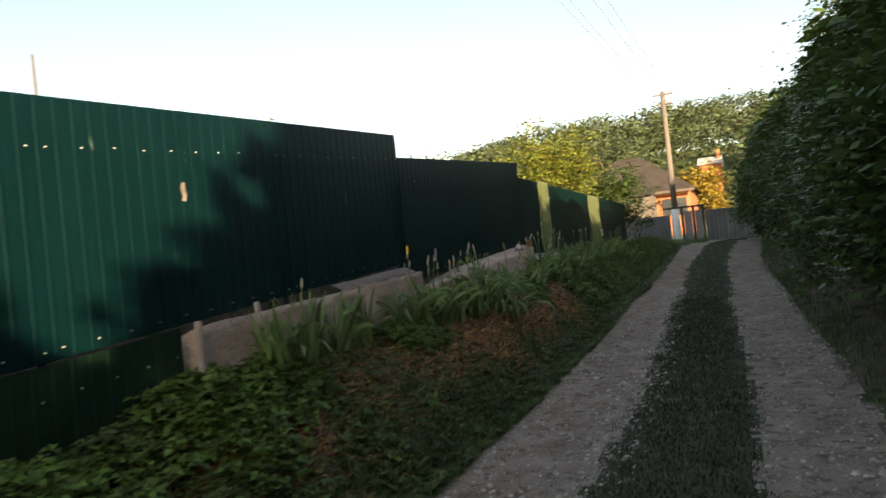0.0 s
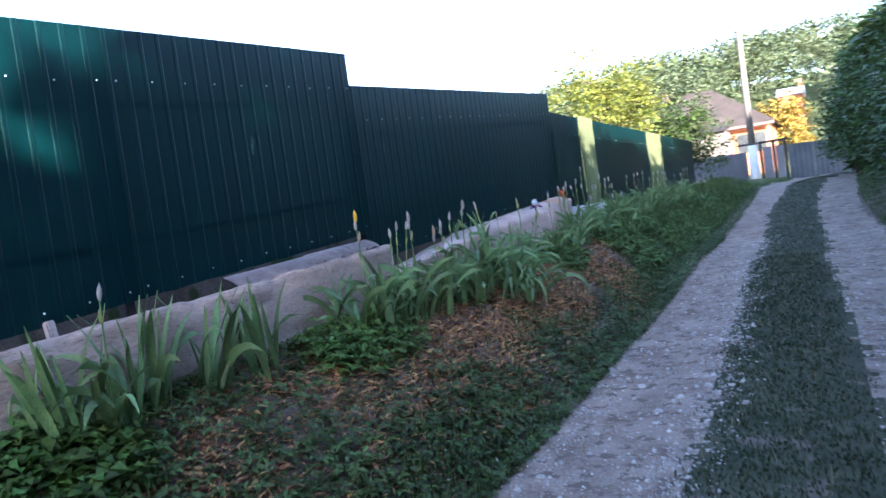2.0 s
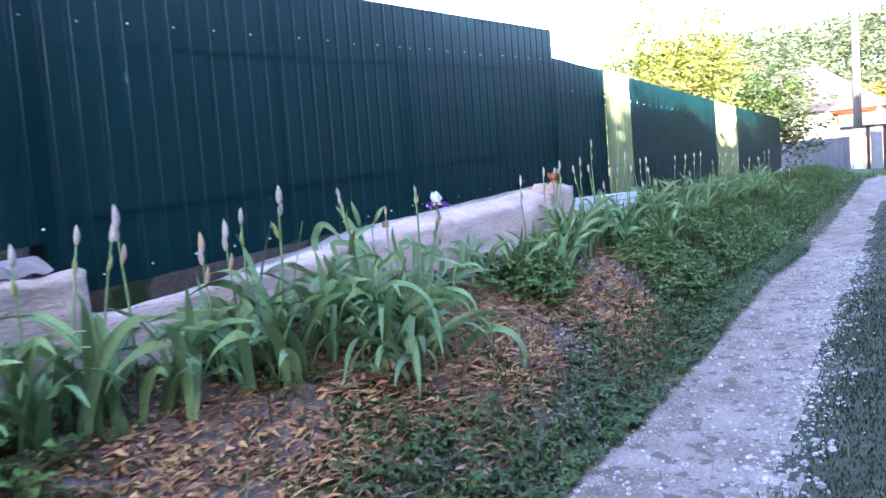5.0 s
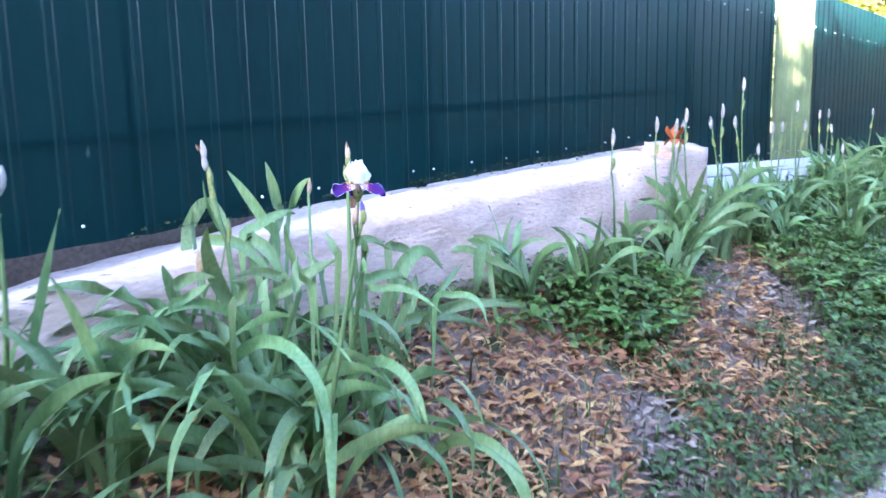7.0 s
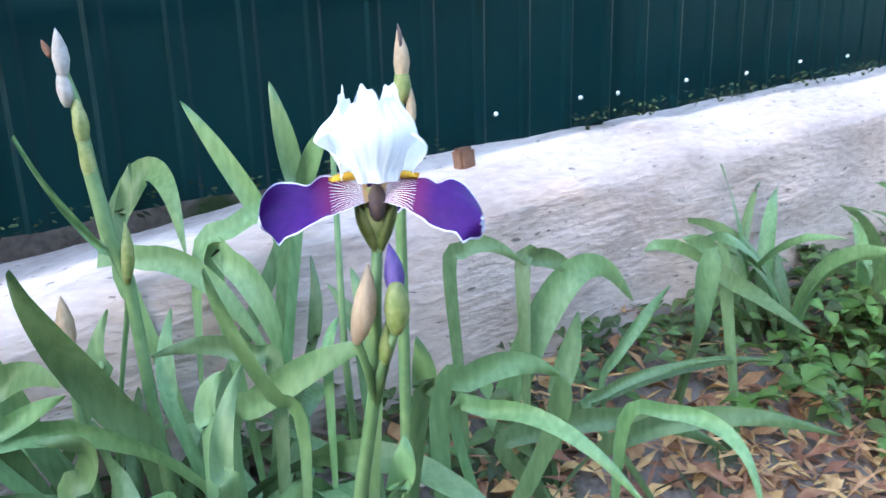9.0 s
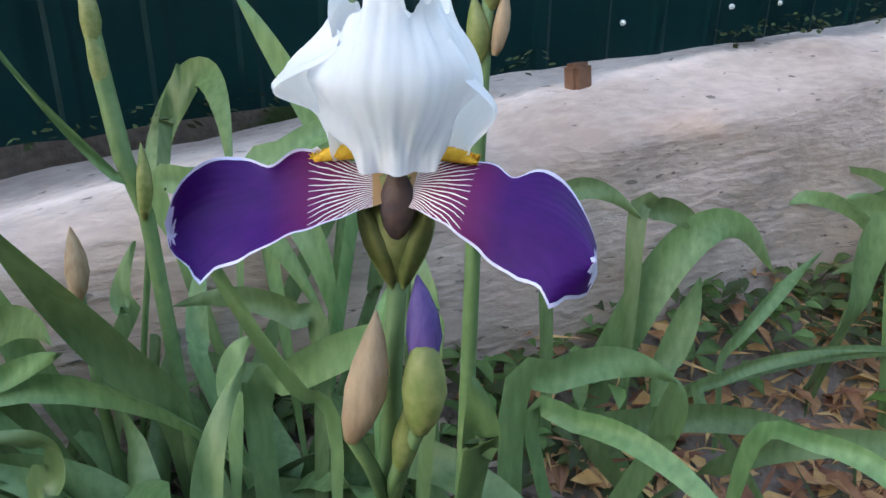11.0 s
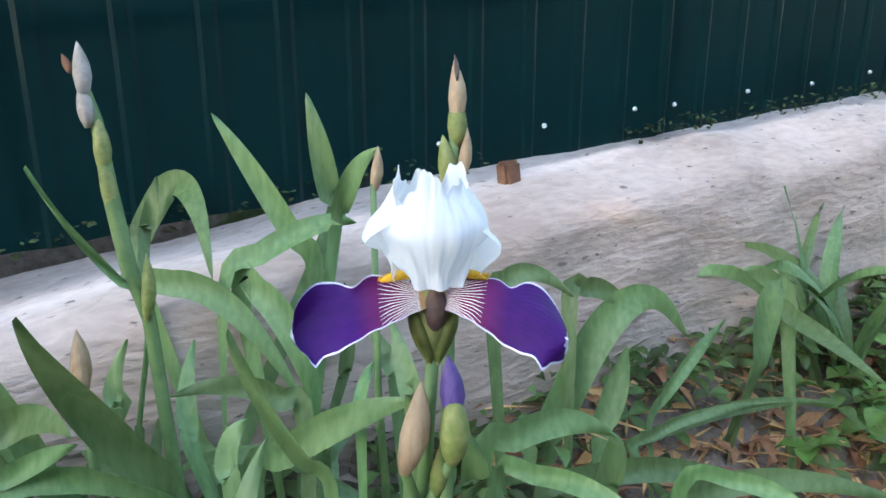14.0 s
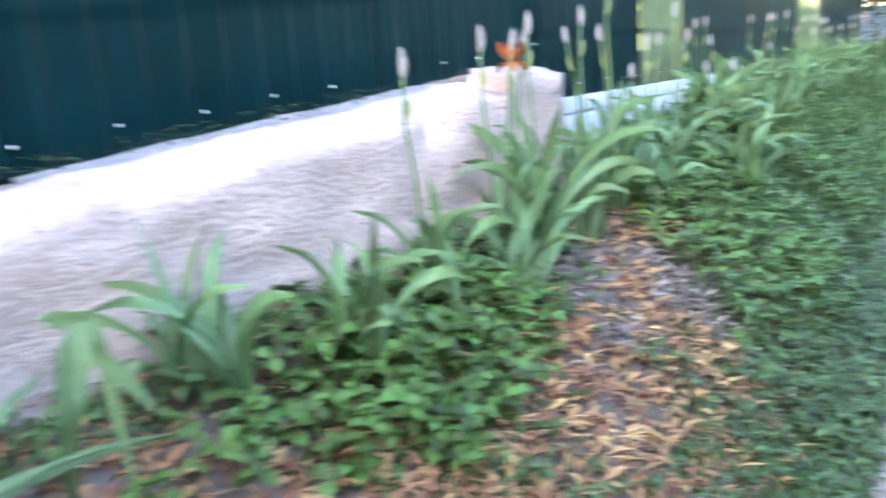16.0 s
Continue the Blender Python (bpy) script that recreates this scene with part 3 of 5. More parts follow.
V1, F1, V2, F2 = [], [], [], []
for _ in range(60000):
    x, y = rng.uniform(-2.62, -1.35), rng.uniform(-2.5, 15.5) if rng.random() < 0.85 else rng.uniform(15, 26)
    k = cover_amount(x, y) + 0.30 * n2(x, y, 1.7, 2)
    weed = 0.44 + 0.5 * n2(x, y, 1.1, 11) - 0.5 * max(0, litter_amount(x, y)) + (0.12 if x > -1.8 else 0) + (0.14 if y < 6.3 else 0)
    bright = k > rng.uniform(0.35, 0.9)
    if not bright and weed < rng.uniform(0.1, 0.75):
        continue
    V, F = (V1, F1) if bright else (V2, F2)
    h = rng.uniform(0.03, 0.13) if bright else rng.uniform(0.01, 0.07)
    if y > 10:
        h *= 1.6
    z = ground(x, y)
    c = Vector((x + rng.uniform(-0.02, 0.02), y + rng.uniform(-0.02, 0.02), z + h))
    az = rng.uniform(0, 6.283)
    size = rng.uniform(0.030, 0.058) if bright else rng.uniform(0.022, 0.058)
    size *= 1.35 if y < 3 else 1.0
    up = Vector((rng.uniform(-0.35, 0.55), rng.uniform(-0.4, 0.3), 1)).normalized()
    for j in range(3 if bright else rng.choice((2, 3, 4))):
        a = az + j * (2.0 if bright else 1.7) + rng.uniform(-0.2, 0.2)
        d = Vector((math.cos(a), math.sin(a), rng.uniform(-0.25, 0.25)))
        d = (d - up * d.dot(up)).normalized()
        leaflet(V, F, c, d, up, size * rng.uniform(0.85, 1.15), size * (0.75 if bright else 0.5), 0.25, 6.6 < y < 10.5)
    if rng.random() < 0.4:
        i = len(V)
        V += [Vector((x, y, z - 0.01)), Vector((x + 0.003, y, z - 0.01)), c]
        F.append((i, i + 1, i + 2))
tagged(soup("strawberry_plants", V1, F1, COVER), "low bright green three-leaved plants carpeting the bank", "ground cover", kind="stuff")
tagged(soup("weeds", V2, F2, COVER_DARK), "small dark green weeds scattered over the bank", "weeds", kind="stuff")

V1, F1, V2, F2 = [], [], [], []
for _ in range(52000):
    x, y = rng.uniform(-2.6, -1.4), rng.uniform(0.5, 11.4)
    if litter_amount(x, y) + 0.16 < rng.uniform(0.1, 0.75):
        continue
    grey = n2(x, y, 1.6, 21) > (0.14 if x > -2.1 else 0.3) + (0.0 if y > 6.3 else 0.35)
    V, F = (V2, F2) if grey else (V1, F1)
    c = Vector((x, y, ground(x, y) + rng.uniform(0.002, 0.022)))
    a = rng.uniform(0, 6.283)
    d = Vector((math.cos(a), math.sin(a), rng.uniform(-0.4, 0.5))).normalized()
    up = Vector((rng.uniform(-0.5, 0.9), rng.uniform(-0.5, 0.5), 1)).normalized()
    if rng.random() < 0.45:
        leaflet(V, F, c, d, up, rng.uniform(0.05, 0.12), rng.uniform(0.005, 0.010), 0.1)
    else:
        leaflet(V, F, c, d, up, rng.uniform(0.035, 0.085), rng.uniform(0.013, 0.030), rng.uniform(-0.5, 0.6))
tagged(soup("leaf_litter", V1, F1, LITTER), "rust-brown dry leaf and straw litter on the bank", "leaf litter", kind="stuff")
tagged(soup("dead_leaves", V2, F2, LITTER_GREY), "curled greyish dead leaves on bare soil", "dead leaves", kind="stuff")


def grass(name, n, pick, hmin, hmax, material, label, w=0.005):
    V, F = [], []
    for _ in range(n):
        q = pick()
        if q is None:
            continue
        x, y = q
        z = ground(x, y)
        h = rng.uniform(hmin, hmax)
        a, b = rng.uniform(0, 6.283), rng.uniform(0.1, 0.9) * h
        s = Vector((math.cos(a + 1.57), math.sin(a + 1.57), 0)) * w * rng.uniform(0.6, 1.3)
        p = Vector((x, y, z - 0.01))
        m = p + Vector((math.cos(a) * b * 0.35, math.sin(a) * b * 0.35, h * 0.65))
        t = p + Vector((math.cos(a) * b, math.sin(a) * b, h))
        i = len(V)
        V += [p - s, p + s, m + s * 0.8, m - s * 0.8, t]
        F += [(i, i + 1, i + 2, i + 3), (i + 3, i + 2, i + 4)]
    return tagged(soup(name, V, F, material), label, "grass", kind="stuff")


def strip():
    y = rng.uniform(-2.2, 12) if rng.random() < 0.75 else rng.uniform(12, 28)
    cx = lerp_table(ROAD_X, y)
    x = cx + rng.uniform(-0.50, 0.68)
    e = min(x - cx + 0.48, cx + 0.66 - x) / 0.28 + 0.5 * n2(x, y, 3, 4) + 0.45 * n2(x, y, 0.9, 6)
    return (x, y) if e + 0.35 * n2(x, y, 5, 61) > rng.uniform(0.1, 0.9) else None


def verge():
    y = rng.uniform(-2, 16) if rng.random() < 0.7 else rng.uniform(12, 30)
    cx = lerp_table(ROAD_X, y)
    if rng.random() < 0.62:
        x = cx - 1.34 - abs(rng.gauss(0, 0.28))
        k = 0.6 + n2(x, y, 1.6, 9) + (0.4 if y > 9.5 else 0)
    else:
        x = cx + 1.45 + abs(rng.gauss(0, 0.5))
        k = 0.8
    if x < -2.55:
        return None
    return (x, y) if k > rng.random() else None


grass("lane_grass", 62000, strip, 0.012, 0.042, LANEGRASS, "short trodden grass strip between the wheel ruts", 0.0048)
grass("verge_grass", 30000, verge, 0.03, 0.16, GRASS, "rough green grass on the lane's verges", 0.004)
grass("straw", 2200, lambda: (rng.uniform(-2.4, 0.6), rng.uniform(0, 14)), 0.03, 0.10, DRYGRASS, "scattered dry straw-coloured grass stalks", 0.002)


def bed():
    x, y = -2.62 + abs(rng.gauss(0, 0.42)), 10.2 + 17 * rng.random()
    k = (y - 10.2) / 3.5 + 0.8 * n2(x, y, 1.0, 51) - 0.5 * max(0, x + 2.0)
    return (x, y) if x < -1.5 and k > rng.uniform(0.1, 1.0) else None


grass("bed_grass", 21000, bed, 0.08, 0.34, GRASS, "tall green grass in the bed below the fence", 0.006)

V, F = [], []
for _ in range(19000):
    y = rng.uniform(-1.5, 15)
    cx = lerp_table(ROAD_X, y)
    x = cx + rng.choice((rng.uniform(-1.45, -0.38), rng.uniform(0.55, 1.5), rng.gauss(-0.42, 0.12), rng.gauss(-1.35, 0.15)))
    r = min(0.055, 0.003 + rng.expovariate(1 / 0.0052))
    c = Vector((x, y, ground(x, y) + r * 0.15))
    i, k = len(V), rng.uniform(0, 6.28)
    fl = rng.uniform(0.15, 0.45)
    V += [c + Vector((r * math.cos(k + j * 1.2566) * rng.uniform(0.7, 1.2), r * math.sin(k + j * 1.2566) * rng.uniform(0.7, 1.2), -r * 0.3)) for j in range(5)]
    V += [c + Vector((r * 0.6 * math.cos(k + j * 1.2566) * rng.uniform(0.7, 1.2), r * 0.6 * math.sin(k + j * 1.2566), r * fl)) for j in range(5)]
    F += [(i + j, i + (j + 1) % 5, i + 5 + (j + 1) % 5, i + 5 + j) for j in range(5)] + [(i + 5, i + 6, i + 7, i + 8, i + 9)]
tagged(soup("road_stones", V, F, STONE, False), "pale chalky stones and grit on the wheel ruts", "stones", kind="stuff")


# ---- leafy masses ----
def leaf_quads(V, F, c, size, r):
    """One leaf: a folded diamond of two triangles pairs, randomly turned, drooping."""
    a = r.uniform(0, 6.283)
    d = Vector((math.cos(a), math.sin(a), r.uniform(-0.8, 0.2))).normalized()
    up = Vector((r.uniform(-0.7, 0.7), r.uniform(-0.7, 0.7), 1)).normalized()
    s = d.cross(up).normalized() * size * 0.30
    i = len(V)
    V += [c, c + d * size * 0.5 - s, c + d * size, c + d * size * 0.5 + s]
    F.append((i, i + 1, i + 2, i + 3))


def sunlit_gap(p):
    """True where hedge leaves are left out to let the low sun reach the fence in strips."""
    s = (p.x - FX) / (math.sin(SUN_AZ))
    yf = p.y + math.cos(SUN_AZ) * s
    zf = p.z - math.tan(SUN_EL) * s
    w = 0.16 * noise.noise(Vector((yf * 6, zf * 5, 2)))
    if 11.55 + w < yf < 12.40 and zf > 1.5 + w:
        return True
    if 16.3 + w < yf < 17.85 and zf > 2.0 + w * 2:
        return True
    if yf < 5.2 and zf > 0.2:
        lit = 0.45 * noise.noise(Vector((yf * 1.7, zf * 1.5, 5))) + 0.70 * noise.noise(Vector((yf * 4.2, zf * 3.2, 8)))
        return lit + max(-0.85, min(0.50, 0.60 * (2.55 - yf))) + 0.80 * (zf - 1.85) > -0.03
    return False


def hedge_front(y):
    return lerp_table([(-20, 2.2), (0, 1.9), (8, 1.66), (18, 1.50), (24, 1.05), (28, 0.7), (32, 1.0)], y) + 0.40 * n2(0, y, 0.6, 3)


def hedge_top(y):
    return lerp_table([(-20, 7.4), (-4, 6.6), (0, 5.4), (3, 4.9), (9, 4.5), (16, 4.3), (24, 4.2), (32, 3.6)], y) + 0.85 * n2(0, y, 0.33, 13) + 0.5 * n2(0, y, 1.1, 15)


def hedge(name, label, y0, y1, n, clumps, size):
    r = random.Random(int(y0 * 7) + 11)
    e = new(name)
    e.location = (3.2, (y0 + y1) / 2, ground(3.2, (y0 + y1) / 2))
    bpy.context.view_layer.update()
    tagged(e, label, "bush", "hedge along the lane")
    V, F = [], []
    for _ in range(clumps):
        y = r.uniform(y0, y1)
        top, fr = hedge_top(y), hedge_front(y)
        k = r.random()
        if k < 0.62:
            z = r.uniform(0.1, 1) ** 0.8 * top
            x = fr + (2.4 if z > 0.38 * top else 0.45) * abs(z / top - 0.38) ** 1.3 + r.uniform(0, 0.35) - 0.75 * max(0, n2(y, z, 0.75, 17)) + 0.4 * max(0, n2(y, z, 0.9, 27))
        elif k < 0.85:
            x, z = fr + r.uniform(1.1, 2.9), top - r.uniform(-0.35, 0.6)
        else:
            x, z = fr + r.uniform(0.6, 2.8), r.uniform(0.8, top)
        c = Vector((x, y, z + ground(2.5, y)))
        rad = r.uniform(0.18, 0.60)
        gone = sunlit_gap(c)
        for _ in range(n):
            p = c + Vector((r.gauss(0, 1), r.gauss(0, 1), r.gauss(0, 0.75))) * rad * 0.55
            if gone or sunlit_gap(p) or p.x < hedge_front(p.y) - 0.55 or p.z > hedge_top(p.y) + ground(2.5, p.y) + 0.55:
                continue
            leaf_quads(V, F, p, size * r.uniform(0.6, 1.7), r)
    # inner filler leaves, added only to stop sun leaking through the hedge
    for _ in range(int((y1 - y0) * (11000 if y0 < 0 else 6500 if y0 < 6 else 1600))):
        y = r.uniform(y0, y1)
        p = Vector((hedge_front(y) + r.uniform(0.6, 3.2), y, r.uniform(0.2, hedge_top(y) - 0.15) + ground(2.5, y)))
        if not sunlit_gap(p):
            leaf_quads(V, F, p, r.uniform(0.09, 0.17) if y0 < 0 else r.uniform(0.25, 0.48), r)
    ob = soup("leaves", V, F, HEDGELEAF)
    ob.parent, ob.matrix_parent_inverse = e, e.matrix_basis.inverted()
    y = y0 + 0.3
    while y < y1:
        bm = bmesh.new()
        x = hedge_front(y) + r.uniform(0.6, 1.4)
        z = ground(x, y)
        lean = r.uniform(-0.4, 0.2)
        pts = [Vector((x + lean * k * k * 0.5 + 0.05 * math.sin(k * 5 + y), y + 0.1 * math.sin(k * 3 + x), z - 0.1 + k * 3.6)) for k in (0, 0.25, 0.5, 0.75, 1)]
        tube(bm, pts, [0.07, 0.055, 0.045, 0.03, 0.012], 7)
        for q in range(5):
            b = pts[1 + q % 3]
            a = r.uniform(0, 6.28)
            tube(bm, [b, b + Vector((math.cos(a) * 0.5, math.sin(a) * 0.5, 0.5)), b + Vector((math.cos(a) * 0.9, math.sin(a) * 0.9, 1.1))], [0.025, 0.015, 0.005], 5)
        part("trunk", bm, BARK, e)
        y += r.uniform(1.6, 2.4)
    return e


# the first two stretches are out of view, added to shade fence and lane
hedge("leafy_bush", "unseen tall leafy bushes added out of view to shade the fence", -18, -7, 40, 420, 0.085)
hedge("leafy_bush", "unseen tall leafy bushes added out of view to shade the fence", -7, 1, 44, 720, 0.075)
hedge("leafy_bush", "tall dark green bush beside the lane", 1, 7, 44, 620, 0.095)
hedge("leafy_bush", "dense dark elder bushes with white flower heads beside the lane", 7, 15, 62, 1150, 0.080)
hedge("leafy_bush", "dense dark bushes at the bend of the lane", 15, 30, 40, 1250, 0.095)

V, F = [], []
er = random.Random(4)
for _ in range(330):
    y = er.uniform(6, 15) if er.random() < 0.8 else er.uniform(15, 24)
    z = er.uniform(0.6, 2.9)
    c = Vector((hedge_front(y) - 0.30 + 0.75 * abs(z / 4.8 - 0.38) ** 1.3 + er.uniform(-0.08, 0.12), y, z + ground(2.5, y)))
    if n2(y, z, 0.9, 31) < -0.02:
        continue
    for _ in range(26):
        a, q = er.uniform(0, 6.28), er.uniform(0, 1) ** 0.5 * 0.075
        leaf_quads(V, F, c + Vector((math.cos(a) * q, math.sin(a) * q, 0.02 * er.random())), 0.018, er)
tagged(soup("elder_flowers", V, F, WHITEFLOWER), "flat creamy-white elder flower heads on the bushes", "flowers", kind="stuff")


def tree(name, label, x, y, h, spread, crown_z, n, clumps, size, material, seed, cat="tree"):
    r = random.Random(seed)
    e = new(name)
    z = ground(x, y)
    e.location = (x, y, z)
    bpy.context.view_layer.update()
    tagged(e, label, cat)
    bm = bmesh.new()
    pts = [Vector((x + 0.1 * math.sin(k * 4 + seed), y + 0.1 * math.cos(k * 3), z - 0.2 + k * h * 0.85)) for k in (0, 0.2, 0.4, 0.65, 1)]
    w = 0.04 * h
    tube(bm, pts, [w, w * 0.8, w * 0.6, w * 0.4, w * 0.1], 8)
    tips = []
    for q in range(11):
        b = pts[1 + q % 4]
        a = q * 2.4 + r.uniform(-0.4, 0.4)
        t = Vector((x + math.cos(a) * spread * r.uniform(0.5, 0.95), y + math.sin(a) * spread * r.uniform(0.5, 0.95), z + crown_z + (h - crown_z) * r.uniform(0.1, 0.95)))
        tube(bm, [b, (b + t) / 2 + Vector((0, 0, 0.15)), t], [w * 0.4, w * 0.22, w * 0.06], 6)
        tips.append(t)
    part("trunk", bm, BARK, e)
    V, F = [], []
    for _ in range(clumps):
        a, el = r.uniform(0, 6.283), r.uniform(-0.6, 1)
        q = r.uniform(0.65, 1.08) * (1 + 0.25 * math.sin(a * 3 + seed))
        c = Vector((x + math.cos(a) * spread * q * math.cos(el), y + math.sin(a) * spread * q * math.cos(el), z + (crown_z + h) / 2 + (h - crown_z) * 0.5 * math.sin(el * 1.4) * q))
        if r.random() < 0.3:
            c = tips[r.randrange(len(tips))] + Vector((r.gauss(0, 0.3), r.gauss(0, 0.3), r.gauss(0, 0.3)))
        for _ in range(n):
            p = c + Vector((r.gauss(0, 1), r.gauss(0, 1), r.gauss(0, 0.7))) * spread * 0.13
            leaf_quads(V, F, p, size * r.uniform(0.6, 1.3), r)
    ob = soup("crown", V, F, material)
    ob.parent, ob.matrix_parent_inverse = e, e.matrix_basis.inverted()
    return e


tree("walnut_tree", "sunlit yellow-green walnut tree behind the fence", -4.75, 21.5, 3.5, 1.3, 0.9, 26, 230, 0.15, TREELEAF, 3)
tree("fruit_tree", "dark leafy fruit tree leaning over the end of the fence", -3.3, 24.2, 2.5, 0.95, 0.5, 26, 220, 0.13, HEDGELEAF, 8)
tree("yellowing_tree", "yellow-orange leafy tree beside the far house", -1.9, 60, 4.4, 1.8, 0.6, 26, 170, 0.32, RUSSET, 12)
tree("leafy_tree", "leafy green tree between the houses", 5.5, 58, 6.5, 3.0, 1.0, 26, 170, 0.3, WOODLEAF, 14)
tree("leafy_tree", "leafy green tree behind the tiled house", -9.0, 55, 7.5, 3.4, 1.5, 26, 190, 0.32, WOODLEAF, 15)

# wooded hill
V, F = [], []
hr = random.Random(9)
for _ in range(620):
    y = 66 + 135 * hr.random() ** 0.8
    x = hr.uniform(-1.15, 0.75) * y * 0.62 + 6
    if 64 < y < 96 and -8 < x < 4:
        continue
    z = ground(x, y)
    hh, rr = hr.uniform(6.5, 11), hr.uniform(2.8, 5.0)
    if y > 185:
        hh *= 0.7
    for _ in range(46):
        a, el, q = hr.uniform(0, 6.283), hr.uniform(-0.5, 1.4), hr.uniform(0.75, 1.08)
        c = Vector((x + math.cos(a) * math.cos(el) * rr * q, y + math.sin(a) * math.cos(el) * rr * q, z + hh * 0.55 + math.sin(el) * hh * 0.42 * q))
        for _ in range(9):
            leaf_quads(V, F, c + Vector((hr.gauss(0, 1), hr.gauss(0, 1), hr.gauss(0, 0.7))) * 0.55, hr.uniform(0.4, 0.9), hr)
tagged(soup("hillside_wood", V, F, WOODLEAF), "sunlit leafy woodland covering the far hillside", "woodland", kind="stuff")


# ---- irises ----
def surf(nu, nv, fn, bm=None):
    """A grid surface with its own coordinates as UV."""
    bm = bm or bmesh.new()
    uvl = bm.loops.layers.uv.verify()
    g = [[bm.verts.new(fn(i / nu, j / nv)) for j in range(nv + 1)] for i in range(nu + 1)]
    for i in range(nu):
        for j in range(nv):
            q = bm.faces.new((g[i][j], g[i + 1][j], g[i + 1][j + 1], g[i][j + 1]))
            q.smooth = True
            for lp, (a, b) in zip(q.loops, ((i, j), (i + 1, j), (i + 1, j + 1), (i, j + 1))):
                lp[uvl].uv = (a / nu, b / nv)
    return bm


def spline(pts, t):
    n = len(pts) - 1
    k = min(int(t * n), n - 1)
    u = t * n - k
    p0, p1, p2, p3 = pts[max(k - 1, 0)], pts[k], pts[k + 1], pts[min(k + 2, n)]
    return 0.5 * ((2 * p1) + (p2 - p0) * u + (2 * p0 - 5 * p1 + 4 * p2 - p3) * u * u + (3 * p1 - p0 - 3 * p2 + p3) * u ** 3)


def blade(pts, width, face=Vector((0.9, -0.4, 0.2)), segs=16, fold=0.22, base_w=0.55, twist=0.0):
    """A sword-shaped leaf along pts, its broad side towards face, folded along its midrib."""
    bm = bmesh.new()

    def fn(u, v):
        p = spline(pts, u)
        d = (spline(pts, min(u + 0.02, 1)) - spline(pts, max(u - 0.02, 0))).normalized()
        s = d.cross(Matrix.Rotation(twist * (1 - u) ** 1.5, 3, "Z") @ face)
        s = s.normalized() if s.length > 1e-3 else Vector((1, 0, 0))
        nrm = s.cross(d).normalized()
        w = width * 0.5 * (base_w + (1 - base_w) * math.sin(min(u * 1.9, 1) * 1.57)) * (1 - max(0, (u - 0.5) / 0.5) ** 2.1) + 0.0004
        a = 2 * v - 1
        return p + s * a * w + nrm * (abs(a) * w * fold + 0.0025 * math.sin(u * 9 + a * 2))
    return surf(segs, 4, fn, bm)


def rand_leaf_pts(r, root, az, L, lean, bend):
    """A leaf that rises from root and arches over towards az."""
    pts, p, el = [], Vector(root), math.pi / 2 - lean
    for k in range(7):
        pts.append(p.copy())
        p = p + Vector((math.cos(az) * math.cos(el), math.sin(az) * math.cos(el), math.sin(el))) * L / 6
        el -= bend / 6 * (0.4 + 0.3 * k)
    return pts


def bud(bm, base, tip, r, n=10):
    base, tip = Vector(base), Vector(tip)
    prof = ((0, 0.35), (0.15, 0.75), (0.4, 1.0), (0.62, 0.85), (0.82, 0.5), (1, 0.06))
    mid = (tip - base).orthogonal().normalized() * (tip - base).length * 0.04
    tube(bm, [base + (tip - base) * a + mid * math.sin(a * 3.1) for a, _ in prof], [r * b for _, b in prof], n)


def iris_plant(label, seed, leaves, stems, hmin, hmax, spread, droop=0.5):
    """A clump of sword leaves with flower stalks; each leaf and stalk is a part."""
    r = random.Random(seed)
    e = new("iris_plant")
    tagged(e, label, "iris", "irises along the footing")
    for k in range(leaves):
        a = r.uniform(0, 6.283)
        root = Vector((r.uniform(-1, 1) * spread, r.uniform(-1, 1) * spread, -0.02))
        L = r.uniform(hmin, hmax)
        soft = r.random()
        pts = rand_leaf_pts(r, root, a, L, r.uniform(0.05, 0.35), r.uniform(0.1, 0.8) if soft > droop else r.uniform(1.3, 2.6))
        side = Vector((math.cos(a + r.uniform(-0.7, 0.7)), math.sin(a + r.uniform(-0.7, 0.7)), 0.25))
        part("leaf", blade(pts, r.uniform(0.028, 0.050), side, 12), IRISLEAF, e)
    for k in range(stems):
        h = r.uniform(0.62, 0.80)
        x, y = r.uniform(-1, 1) * spread, r.uniform(-1, 1) * spread
        lx, ly = r.uniform(-0.05, 0.05), r.uniform(-0.05, 0.05)
        bm = bmesh.new()
        tube(bm, [Vector((x + lx * q * q, y + ly * q * q, -0.02 + h * q)) for q in (0, 0.3, 0.6, 0.85, 1)], [0.006, 0.0055, 0.005, 0.004, 0.0035], 7)
        st = part("stem", bm, STEM, e)
        t = Vector((x + lx, y + ly, h - 0.03))
        bm = bmesh.new()
        bud(bm, t, t + Vector((r.uniform(-0.008, 0.008), r.uniform(-0.008, 0.008), 0.075)), 0.0115)
        part("bud", bm, LAV if r.random() < 0.6 else PAPER, st)
        bm = bmesh.new()
        s = Vector((x + lx * 0.6, y + ly * 0.6, h * 0.80))
        bud(bm, s, s + Vector((r.uniform(-0.02, 0.02), r.uniform(-0.02, 0.02), 0.065)), 0.010)
        part("bud", bm, BUDGREEN, st)
    return e


